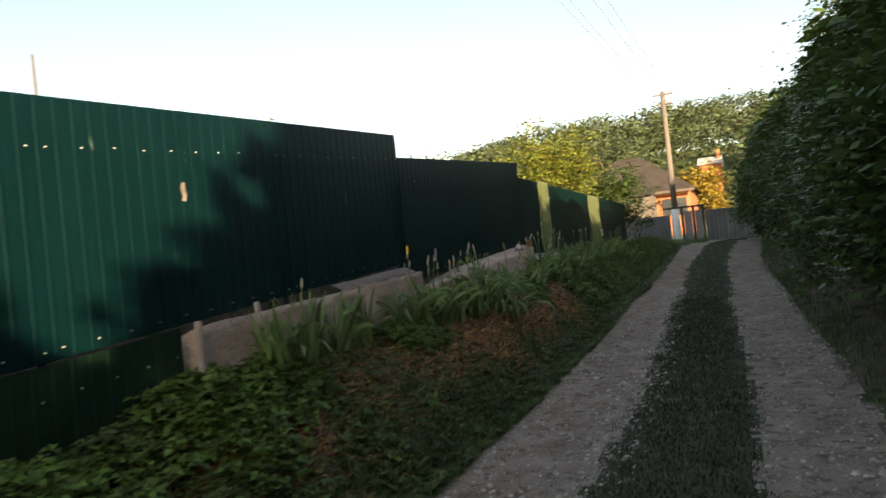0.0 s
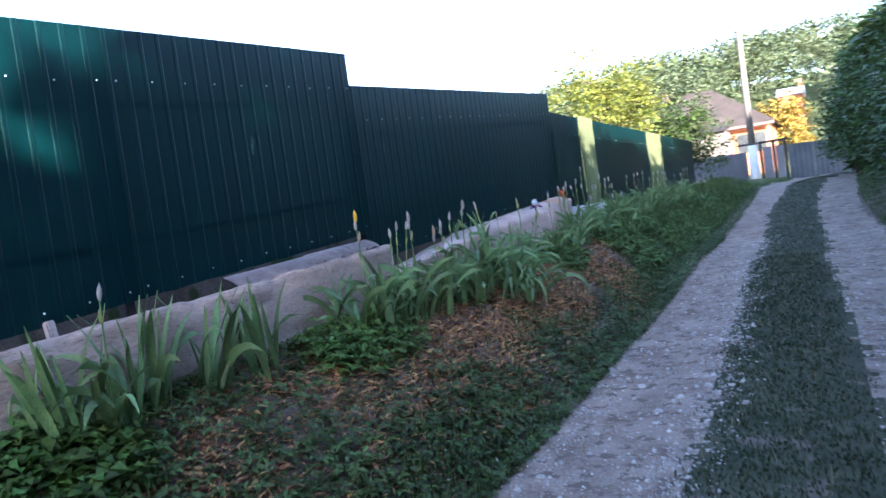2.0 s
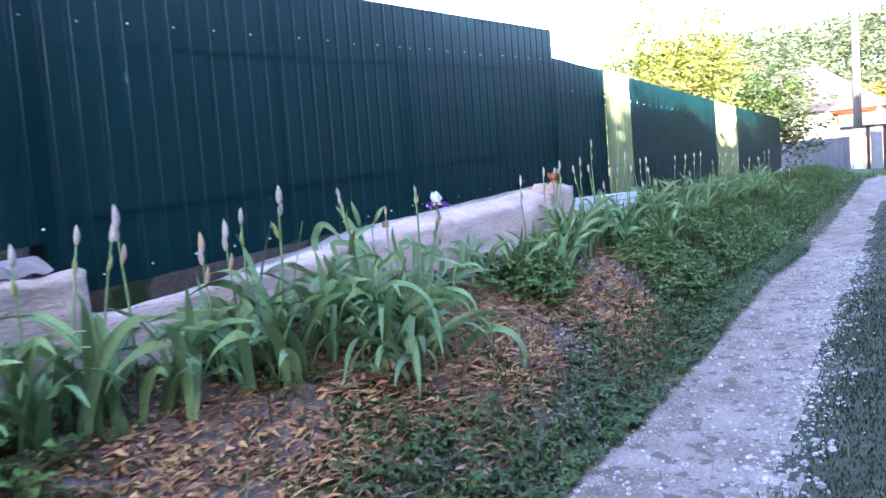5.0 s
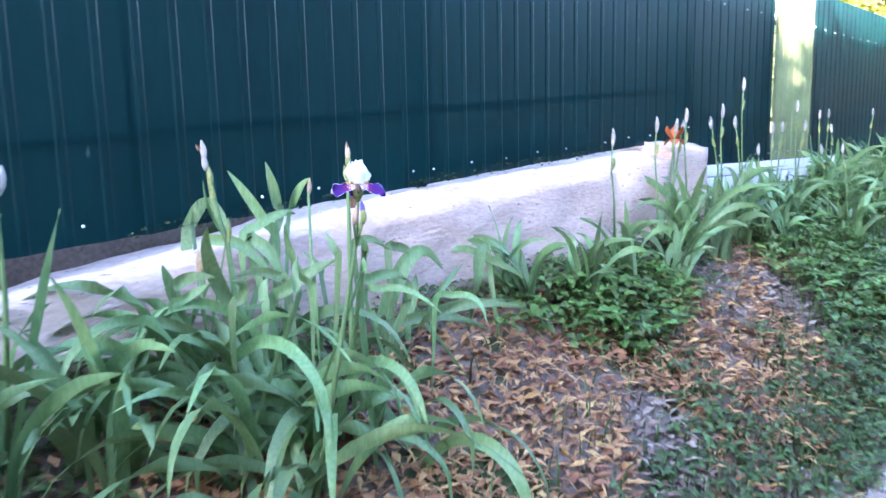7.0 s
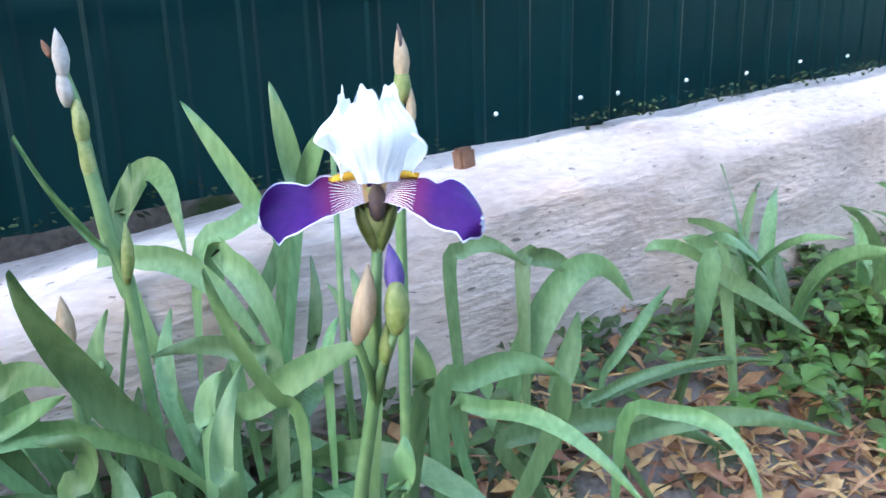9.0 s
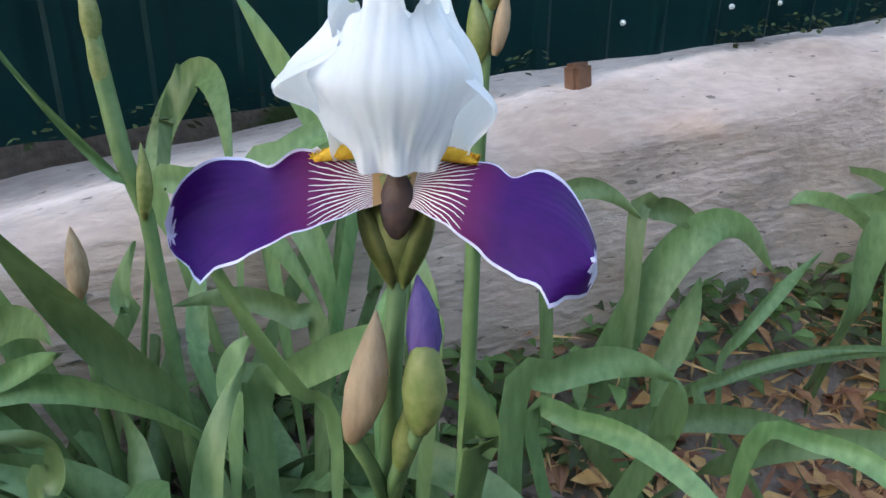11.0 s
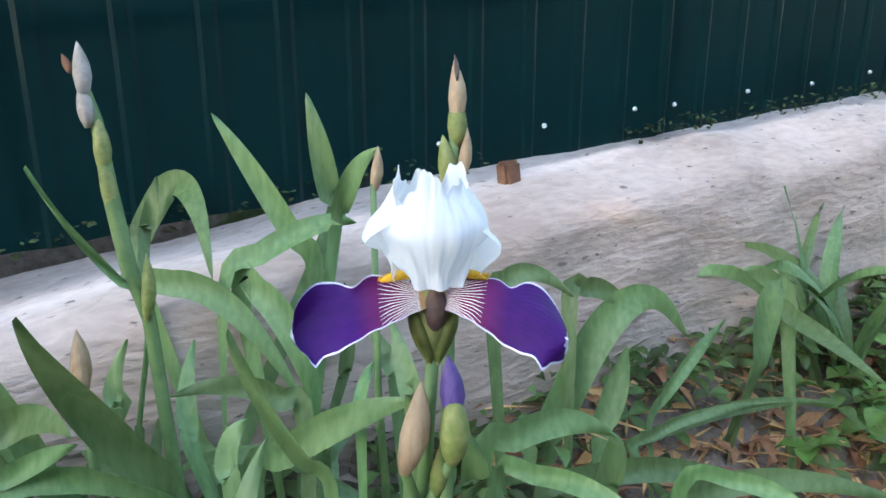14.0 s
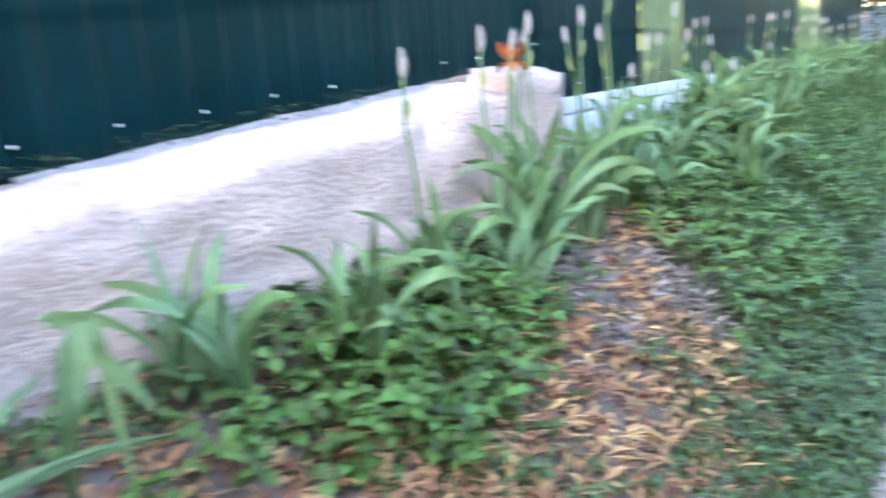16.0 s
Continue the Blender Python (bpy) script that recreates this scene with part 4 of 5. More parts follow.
KINDS = [iris_plant("clump of grey-green sword-leaved iris with closed buds", 21, 20, 1, 0.36, 0.66, 0.09, 0.72),
         iris_plant("upright clump of grey-green iris leaves by the footing", 22, 16, 0, 0.38, 0.62, 0.07, 0.22),
         iris_plant("arching grey-green iris clump with two budded stalks", 23, 24, 2, 0.38, 0.70, 0.11, 0.72),
         iris_plant("small sprawling clump of iris leaves on the bank", 24, 17, 0, 0.36, 0.58, 0.09, 0.95)]
SPOTS = [(-2.40, 2.74, 1), (-2.38, 2.97, 0), (-2.44, 3.22, 1), (-2.42, 3.58, 1), (-2.40, 3.93, 1), (-2.40, 4.78, 3), (-2.42, 5.28, 0), (-2.38, 5.55, 2),
         (-2.32, 5.82, 3), (-2.30, 6.12, 3), (-2.40, 6.35, 0), (-2.36, 5.05, 3), (-2.24, 6.34, 3), (-2.30, 6.62, 3), (-2.42, 8.30, 3), (-2.38, 9.0, 3), (-2.30, 9.35, 3), (-2.36, 8.62, 3),
         (-2.42, 9.62, 2), (-2.36, 9.95, 1), (-2.44, 10.3, 2), (-2.30, 10.6, 0), (-2.4, 11.0, 2)]
fr_ = random.Random(77)
SPOTS += [(fr_.uniform(-2.58, -2.05), 11.5 + 0.42 * k + fr_.uniform(-0.2, 0.2), (2, 0, 2, 1)[k % 4]) for k in range(19)]
used = set()
for x, y, k in SPOTS:
    m = pose(x, y, ground(x, y), fr_.uniform(-4, 4), fr_.uniform(-2, 9), fr_.uniform(0, 360))
    if 7.5 < y < 9.5:
        m = m @ Matrix.Scale(0.78, 4)
    if k not in used:
        used.add(k)
        KINDS[k].matrix_basis = m
    else:
        copy_thing(KINDS[k], m)

# the blooming iris and its neighbours
ROOTS = [Vector((-2.10, 6.96, 0)), Vector((-2.22, 7.05, 0)), Vector((-2.14, 7.28, 0)), Vector((-2.36, 6.98, 0)), Vector((-2.28, 7.62, 0)), Vector((-2.36, 8.0, 0))]
hero = new("iris_plant")
hero.location = (-2.05, 7.05, ground(-2.05, 7.05))
bpy.context.view_layer.update()
tagged(hero, "blooming bearded iris with white standards and violet falls", "iris", "irises along the footing")


neighbour = new("iris_plant")
neighbour.location = (-2.30, 7.75, ground(-2.30, 7.75))
bpy.context.view_layer.update()
tagged(neighbour, "low iris clump with broad arching leaves beside the footing", "iris", "irises along the footing")
hv = random.Random(12)


def hero_leaf(base, mid, tip, width):
    b, m, t = Vector(base), Vector(mid), Vector(tip)
    q = min(ROOTS, key=lambda c: (c.x - b.x) ** 2 + (c.y - b.y) ** 2)
    g = Vector((b.x * 0.25 + q.x * 0.75 + hv.uniform(-0.10, 0.10), b.y * 0.25 + q.y * 0.75 + hv.uniform(-0.14, 0.14), 0))
    g.z = ground(g.x, g.y) - 0.02
    c = 2 * m - (b + t) / 2
    arc = [b * (1 - k) ** 2 + c * 2 * k * (1 - k) + t * k * k for k in (0.2, 0.4, 0.6, 0.8)]
    part("leaf", blade([g, g * 0.45 + b * 0.55 + Vector((0, 0, 0.01)), b] + arc + [t], width, Vector((0.85, -0.45, 0.35)), 26, 0.18, 0.34, hv.choice((-1, 1)) * hv.uniform(0.4, 1.4)), IRISLEAF, neighbour if b.y > 7.45 else hero)


hero_leaf((-2.373, 7.010, 1.154), (-2.344, 6.932, 1.307), (-2.278, 6.897, 1.418), 0.0412)
hero_leaf((-2.414, 7.015, 1.361), (-2.380, 6.957, 1.453), (-2.332, 6.921, 1.535), 0.0088)
hero_leaf((-2.534, 7.248, 1.334), (-2.580, 7.192, 1.454), (-2.622, 7.143, 1.548), 0.0322)
hero_leaf((-2.586, 7.296, 1.389), (-2.598, 7.286, 1.484), (-2.620, 7.276, 1.570), 0.0340)
hero_leaf((-2.700, 7.036, 1.342), (-2.687, 7.104, 1.445), (-2.549, 7.111, 1.335), 0.0421)
hero_leaf((-2.682, 7.047, 1.367), (-2.689, 7.063, 1.416), (-2.695, 7.075, 1.457), 0.0208)
hero_leaf((-2.558, 7.027, 1.332), (-2.499, 7.109, 1.327), (-2.414, 7.186, 1.193), 0.0342)
hero_leaf((-2.512, 7.138, 1.341), (-2.450, 7.175, 1.301), (-2.406, 7.194, 1.183), 0.0369)
hero_leaf((-2.178, 7.131, 1.226), (-2.173, 7.072, 1.341), (-2.146, 7.041, 1.425), 0.0192)
hero_leaf((-2.339, 7.159, 1.228), (-2.371, 7.100, 1.265), (-2.403, 7.024, 1.257), 0.0268)
hero_leaf((-2.315, 7.087, 1.186), (-2.249, 7.160, 1.260), (-2.177, 7.223, 1.306), 0.0360)
hero_leaf((-2.512, 7.120, 1.348), (-2.487, 7.220, 1.407), (-2.476, 7.286, 1.410), 0.0306)
hero_leaf((-2.456, 7.245, 1.393), (-2.416, 7.257, 1.481), (-2.372, 7.278, 1.522), 0.0258)
hero_leaf((-2.182, 7.297, 1.216), (-2.167, 7.384, 1.241), (-2.145, 7.452, 1.214), 0.0319)
hero_leaf((-2.150, 7.438, 1.131), (-2.144, 7.450, 1.189), (-2.149, 7.447, 1.220), 0.0286)
hero_leaf((-2.438, 7.571, 0.961), (-2.422, 7.710, 1.227), (-2.385, 7.829, 1.170), 0.0561)
hero_leaf((-2.403, 7.673, 1.031), (-2.408, 7.702, 1.093), (-2.416, 7.728, 1.165), 0.0405)
hero_leaf((-2.464, 7.493, 1.279), (-2.461, 7.557, 1.303), (-2.433, 7.624, 1.260), 0.0292)
hero_leaf((-2.452, 7.634, 1.263), (-2.440, 7.694, 1.256), (-2.415, 7.734, 1.209), 0.0325)
hero_leaf((-2.333, 7.949, 1.107), (-2.355, 7.989, 1.205), (-2.358, 8.024, 1.239), 0.0503)
hero_leaf((-2.351, 8.025, 1.221), (-2.375, 7.991, 1.253), (-2.391, 7.957, 1.263), 0.0311)
hero_leaf((-2.353, 8.009, 1.196), (-2.267, 8.003, 1.180), (-2.144, 7.986, 1.148), 0.0295)
hero_leaf((-2.384, 7.688, 0.996), (-2.336, 7.906, 1.040), (-2.273, 8.094, 1.026), 0.0249)
hero_leaf((-2.321, 7.491, 1.025), (-2.239, 7.656, 1.055), (-2.142, 7.794, 0.999), 0.0352)
hero_leaf((-2.338, 7.678, 1.025), (-2.334, 7.808, 1.052), (-2.291, 7.992, 1.050), 0.0184)
hero_leaf((-2.370, 7.744, 1.050), (-2.392, 7.850, 1.116), (-2.409, 7.959, 1.172), 0.0230)
hero_leaf((-2.399, 6.841, 1.246), (-2.381, 6.889, 1.277), (-2.311, 6.926, 1.281), 0.0338)
hero_leaf((-2.389, 6.835, 1.207), (-2.368, 6.888, 1.235), (-2.330, 6.927, 1.264), 0.0226)
hero_leaf((-2.143, 7.201, 1.319), (-2.174, 7.206, 1.344), (-2.211, 7.209, 1.383), 0.0212)
hero_leaf((-2.452, 7.243, 1.189), (-2.463, 7.263, 1.254), (-2.501, 7.276, 1.322), 0.0197)
hero_leaf((-1.980, 7.159, 1.334), (-1.976, 7.160, 1.362), (-1.976, 7.154, 1.391), 0.0190)
hero_leaf((-2.487, 6.979, 1.218), (-2.497, 6.975, 1.244), (-2.502, 6.996, 1.296), 0.0231)
hero_leaf((-2.302, 7.064, 1.182), (-2.315, 7.067, 1.228), (-2.312, 7.089, 1.256), 0.0269)
hero_leaf((-2.412, 7.044, 1.176), (-2.451, 7.049, 1.231), (-2.482, 7.070, 1.288), 0.0231)
hero_leaf((-2.446, 6.899, 1.145), (-2.458, 6.869, 1.247), (-2.462, 6.852, 1.309), 0.0307)
hero_leaf((-2.330, 7.269, 1.237), (-2.358, 7.276, 1.260), (-2.415, 7.264, 1.303), 0.0250)
hero_leaf((-2.251, 7.191, 1.245), (-2.278, 7.205, 1.276), (-2.297, 7.228, 1.296), 0.0160)
hero_leaf((-2.177, 7.312, 1.190), (-2.074, 7.366, 1.212), (-1.955, 7.403, 1.154), 0.0210)
hero_leaf((-2.116, 7.537, 1.150), (-2.021, 7.591, 1.159), (-1.939, 7.569, 1.099), 0.0205)
hero_leaf((-2.162, 7.525, 1.076), (-2.103, 7.679, 1.110), (-1.989, 7.814, 1.090), 0.0312)
hero_leaf((-1.916, 7.095, 1.300), (-1.908, 7.102, 1.331), (-1.912, 7.106, 1.352), 0.0176)
hero_leaf((-2.199, 6.910, 1.213), (-2.176, 6.933, 1.268), (-2.170, 6.893, 1.295), 0.0249)
hero_leaf((-2.074, 7.022, 1.240), (-2.098, 7.031, 1.294), (-2.121, 7.060, 1.341), 0.0192)

hl = random.Random(41)
for k in range(130):
    q = ROOTS[(0, 1, 2, 0, 3, 1)[k % 6]]
    x, y = q.x + hl.uniform(-0.12, 0.12), q.y + hl.uniform(-0.14, 0.14)
    a = hl.uniform(0, 6.283) if k % 2 else hl.uniform(-2.6, 0.5)
    pts = rand_leaf_pts(hl, (x, y, ground(x, y) - 0.02), a, hl.uniform(0.42, 0.78), hl.uniform(0.2, 0.85), hl.uniform(1.6, 3.2))
    top = max(p.z for p in pts)
    if any((p - Vector((-1.80, 7.03, 1.55))).length < 0.22 or ((p.x + 1.63) ** 2 + (p.y - 6.96) ** 2 < 0.030 and p.z > 0.78) for p in pts) or top > 1.42 or max(p.y for p in pts) > 7.42:
        continue
    part("leaf", blade(pts, hl.uniform(0.028, 0.042), Vector((math.cos(a + hl.uniform(-0.6, 0.6)), math.sin(a + hl.uniform(-0.6, 0.6)), 0.3)), 16), IRISLEAF, hero)

C = Vector((-1.906, 7.091, 1.520))
BLOOM = 1.108
TO, RT, UP = Vector((0.916, -0.401, 0)), Vector((0.401, 0.916, 0)), Vector((0, 0, 1))


def fall(direction, length, rise, drop, half, across):
    """A drooping fall petal: a narrow throat that widens into a rounded, ruffled blade with a notch and a cusp."""
    d = direction.normalized()

    def fn(u, v):
        a = 2 * v - 1
        w = half * min(1.0, 0.34 + 1.15 * u) * math.sqrt(max(0.0, 1 - max(0, (u - 0.66) / 0.34) ** 2.8))
        if a < 0:
            w *= 1 - 0.34 * math.exp(-((u - 0.54) / 0.085) ** 2) + 0.10 * math.exp(-((u - 0.80) / 0.12) ** 2)
        else:
            w *= 1.0 + 0.26 * math.exp(-((u - 0.84) / 0.035) ** 2) + 0.02 * math.sin(u * 40)
        z = rise * math.sin(min(1, u * 1.5) * math.pi * 0.62) - drop * u ** 2.0
        curl = 0.004 * math.sin(u * 11 + a * 2.5) * abs(a) ** 2 * u
        n = d.cross(across).normalized()
        return C + (UP * 0.004 + d * (0.004 + length * u) + UP * z + across * (a * w + 0.30 * half + 0.30 * half * u) + n * (curl - 0.006 * (1 - a * a) * u)) * BLOOM
    return surf(36, 22, fn)


for d, length, drop, across in ((-RT * 0.97 + TO * 0.24, 0.058, 0.006, (-UP * 0.70 + TO * 0.70 + RT * 0.06).normalized()),
                                (RT * 0.95 + TO * 0.30, 0.056, 0.016, (-UP * 0.70 + TO * 0.66 - RT * 0.24).normalized()),
                                (-TO, 0.055, 0.030, RT.copy())):
    petal = part("fall_petal", fall(d, length, 0.003, drop, 0.0162, across), FALL, hero, "deep violet petal with white rim")
    bm = bmesh.new()
    bd = d.normalized()
    o = C + UP * 0.0075 + bd * 0.010 - across * 0.0035
    tube(bm, [o, o + bd * 0.005 + UP * 0.0006, o + bd * 0.011, o + bd * 0.016 - UP * 0.0016], [0.0018, 0.0026, 0.0022, 0.0008], 8)
    for _ in range(150):
        k, g = hv.random(), hv.uniform(-1.3, 1.3)
        b0 = o + bd * 0.016 * k - UP * 0.0010 * k
        out = (UP * math.cos(g) - across * 0.5 + across * math.sin(g) * 1.2 + bd * 0.55).normalized()
        tube(bm, [b0, b0 + out * hv.uniform(0.0028, 0.0046) * (1 - 0.45 * k)], [0.00045, 0.00015], 3, False)
    part("beard", bm, BEARD, petal, "fuzzy yellow beard")


def standard(direction, seed, flare, height, turn, r_mid, r_top, level, edge):
    d = direction.normalized()
    s = UP.cross(d)

    def fn(u, v):
        a = (2 * v - 1)
        span = 1.12 * (0.72 + 0.40 * math.sin(min(1, u * 1.3) * 1.57))
        k = u / 0.5 if u < 0.5 else (u - 0.5) / 0.5
        k = k * k * (3 - 2 * k)
        r = 0.0150 + (r_mid - 0.0150) * k if u < 0.5 else r_mid + (r_top - r_mid) * k
        r += flare * math.exp(-((u - level) / 0.20) ** 2) * max(0.0, a * edge) ** 2.2
        r += (0.0016 * math.sin(a * 5.0 + seed) + 0.0010 * math.sin(a * 13 + seed * 2 + u * 4)) * u ** 0.7 * (0.3 + 0.7 * abs(a))
        r += 0.0016 * math.sin(u * 15 + a * 4 + seed * 2) * abs(a) ** 2 + 0.00025 * math.sin(a * 23 + seed + u * 3) + 0.00014 * math.sin(a * 47 + seed * 3 - u * 5)
        r += 0.0035 * math.exp(-(u / 0.10) ** 2) * (0.6 + 0.5 * math.sin(a * 9 + seed))
        z = 0.0105 + (height - 0.0110) * (u ** 0.95) * (1 - 0.20 * abs(a) ** 3 * u) + (0.0042 * math.sin(a * 6 + seed * 3) + 0.0016 * math.sin(a * 17 + seed)) * u ** 3
        t = a * span + turn
        return C + (UP * (z - 0.003) + d * (r * math.cos(t)) + s * (r * math.sin(t))) * BLOOM
    return surf(34, 54, fn)


for d, seed, flare, height, turn, rm, rt, level, edge in ((TO, 1.0, 0.000, 0.0560, 0.05, 0.0240, 0.0140, 0.5, 1), (-TO * 0.45 + RT * 0.89, 2.4, 0.012, 0.0560, 0.1, 0.0235, 0.0150, 0.28, -1),
                                                          (-TO * 0.45 - RT * 0.89, 4.1, 0.012, 0.0550, -0.1, 0.0235, 0.0150, 0.60, 1)):
    part("standard_petal", standard(d, seed, flare, height, turn, rm, rt, level, edge), PETAL_WHITE, hero, "ruffled white upright petal")

bm = bmesh.new()
tube(bm, [C + UP * 0.003, C - UP * 0.008 + TO * 0.001, C - UP * 0.020, C - UP * 0.034], [0.006, 0.0085, 0.0080, 0.0030], 12)
part("spathe", bm, BUDGREEN, hero, "green-brown spathe under the bloom")
bm = bmesh.new()
bud(bm, C - UP * 0.016 + TO * 0.0065, C + UP * 0.009 + TO * 0.0062, 0.0062)
part("bract", bm, MAROON, hero, "dark maroon bract")
bm = bmesh.new()
tube(bm, [C - UP * 0.030, Vector((-1.909, 7.089, 1.446)), Vector((-1.915, 7.089, 1.391)), Vector((-1.984, 7.048, 0.997)), Vector((-2.03, 7.0, ground(-2.03, 7.0) - 0.02))], [0.0034, 0.0038, 0.0046, 0.007, 0.008], 9)
part("stem", bm, STEM, hero)
for base, tip, r, m, lab in (((-1.894, 7.095, 1.455), (-1.901, 7.096, 1.489), 0.0064, VIOLET, "violet closed bud"), ((-1.889, 7.092, 1.435), (-1.895, 7.095, 1.473), 0.0080, BUDGREEN, ""),
                             ((-1.899, 7.070, 1.431), (-1.900, 7.081, 1.479), 0.0074, PAPER, "papery brown closed bud"), ((-1.899, 7.088, 1.413), (-1.897, 7.090, 1.442), 0.0050, BUDGREEN, "")):
    bm = bmesh.new()
    bud(bm, base, tip, r, 12)
    part("bud", bm, m, hero, lab)
    bm = bmesh.new()
    tube(bm, [Vector(base) + Vector((0, 0, 0.003)), (Vector(base) + Vector((-1.915, 7.089, 1.391))) / 2, Vector((-1.915, 7.089, 1.380))], [0.0028, 0.003, 0.003], 7)
    part("side_stem", bm, STEM, hero)
for s_ in (-1, 1):
    bm = surf(14, 6, lambda u, v: C - UP * (0.036 - 0.034 * u) + TO * (0.004 + 0.005 * math.sin(u * 2.6)) * math.cos((2 * v - 1) * 1.2) + RT * (s_ * (0.002 + 0.010 * u ** 1.4) + (2 * v - 1) * 0.0055 * math.sin(0.25 + u * 2.75)))
    bmesh.ops.solidify(bm, geom=bm.faces[:], thickness=0.0006)
    part("sheath", bm, BUDGREEN, hero, "green papery sheath round the bloom's foot")


def bud_stalk(label, pts, radii, buds):
    e = new("iris_stalk")
    e.location = pts[-1]
    bpy.context.view_layer.update()
    tagged(e, label, "iris", "irises along the footing")
    bm = bmesh.new()
    tube(bm, [Vector(p) for p in pts], radii, 9)
    st = part("stem", bm, STEM, e)
    for base, tip, r, m in buds:
        bm = bmesh.new()
        bud(bm, base, tip, r, 11)
        part("bud", bm, m, st)


bud_stalk("tall iris stalk with a pinkish closed bud", [(-2.130, 7.234, 1.574), (-2.129, 7.231, 1.522), (-2.118, 7.222, 1.432), (-2.125, 7.220, 1.111), (-2.12, 7.22, ground(-2.12, 7.22) - 0.02)], [0.004, 0.0045, 0.0055, 0.007, 0.008],
          [((-2.130, 7.235, 1.573), (-2.140, 7.239, 1.624), 0.0078, PAPER), ((-2.128, 7.234, 1.556), (-2.136, 7.237, 1.597), 0.0084, BUDGREEN), ((-2.128, 7.226, 1.522), (-2.133, 7.224, 1.565), 0.0082, BUDGREEN), ((-2.122, 7.235, 1.528), (-2.126, 7.243, 1.571), 0.0056, PAPER),
           ((-2.130, 7.236, 1.608), (-2.142, 7.240, 1.629), 0.0022, MAROON)])
bud_stalk("tall iris stalk with a withered lilac bud at its tip", [(-2.445, 6.981, 1.604), (-2.441, 6.990, 1.561), (-2.429, 6.993, 1.489), (-2.413, 7.000, 1.412), (-2.400, 7.013, 1.357), (-2.388, 7.018, 1.211), (-2.32, 7.03, ground(-2.32, 7.03) - 0.02)], [0.005, 0.0065, 0.0085, 0.0090, 0.0075, 0.0075, 0.009],
          [((-2.440, 6.981, 1.585), (-2.453, 6.982, 1.640), 0.0092, LAV), ((-2.437, 6.981, 1.555), (-2.445, 6.979, 1.600), 0.0086, LAV), ((-2.432, 6.990, 1.507), (-2.439, 6.990, 1.569), 0.0092, BUDGREEN), ((-2.426, 6.993, 1.461), (-2.433, 6.987, 1.532), 0.0085, BUDGREEN),
           ((-2.448, 6.972, 1.609), (-2.457, 6.967, 1.628), 0.0042, RUST), ((-2.391, 7.010, 1.356), (-2.395, 7.017, 1.428), 0.0078, BUDGREEN)])
bud_stalk("short iris stalk with a papery bud", [(-2.432, 6.941, 1.292), (-2.425, 6.941, 1.168), (-2.35, 6.96, ground(-2.35, 6.96) - 0.02)], [0.004, 0.006, 0.007],
          [((-2.427, 6.938, 1.267), (-2.435, 6.943, 1.343), 0.0115, PAPER)])
bud_stalk("slender iris stalk with a withered papery bud", [(-2.367, 7.264, 1.483), (-2.359, 7.259, 1.224), (-2.29, 7.25, ground(-2.29, 7.25) - 0.02)], [0.0035, 0.005, 0.006],
          [((-2.367, 7.264, 1.472), (-2.374, 7.274, 1.524), 0.0075, PAPER)])
bud_stalk("iris stalk with pale buds beside the footing", [(-2.30, 6.43, 1.60), (-2.33, 6.45, 1.52), (-2.34, 6.45, 1.3), (-2.36, 6.42, ground(-2.36, 6.42) - 0.02)], [0.004, 0.005, 0.006, 0.008],
          [((-2.305, 6.432, 1.575), (-2.295, 6.425, 1.66), 0.016, LAV), ((-2.33, 6.45, 1.52), (-2.335, 6.47, 1.59), 0.013, LAV), ((-2.335, 6.44, 1.42), (-2.35, 6.415, 1.50), 0.013, BUDGREEN)])

for y, h, m in ((5.01, 1.655, BEARD), (5.71, 1.61, LAV), (6.21, 1.52, LAV), (6.08, 1.475, PAPER)):
    g = ground(-2.42, y)
    bud_stalk("budded iris stalk with a swelling yellow bud" if m is BEARD else "slim iris stalk with papery buds", [(-2.42, y, h - 0.05), (-2.425, y + 0.01, h - 0.2), (-2.42, y + 0.02, (h + g) / 2), (-2.41, y + 0.02, g - 0.02)], [0.0035, 0.0045, 0.0055, 0.007],
              [((-2.42, y, h - 0.085), (-2.42, y, h + 0.01), 0.0145, m), ((-2.425, y, h - 0.13), (-2.420, y - 0.012, h - 0.06), 0.013, LAV), ((-2.425, y + 0.01, h - 0.22), (-2.415, y + 0.022, h - 0.14), 0.011, PAPER)])

# orange iris at the end of the footing
oi = new("orange_iris")
oi.location = (-2.48, 9.68, ground(-2.48, 9.68))
bpy.context.view_layer.update()
tagged(oi, "rust-orange iris in bloom beside the concrete end block", "iris")
bm = bmesh.new()
tube(bm, [Vector((-2.48, 9.68, ground(-2.48, 9.68) - 0.02)), Vector((-2.49, 9.69, 1.3)), Vector((-2.50, 9.70, 1.60))], [0.007, 0.006, 0.004], 8)
part("stem", bm, STEM, oi)
for k in range(6):
    a = k * 1.047
    d = Vector((math.cos(a), math.sin(a), 0))
    s = UP.cross(d)
    up_ = k % 2 == 0
    part("petal", surf(8, 6, lambda u, v: Vector((-2.50, 9.70, 1.605)) + d * (0.045 * math.sin(u * 1.7) if up_ else 0.06 * u) + UP * (0.075 * u if up_ else 0.012 * math.sin(u * 3) - 0.03 * u * u)
                       + s * (2 * v - 1) * 0.026 * math.sin(0.3 + u * 2.6)), ORANGE, oi)
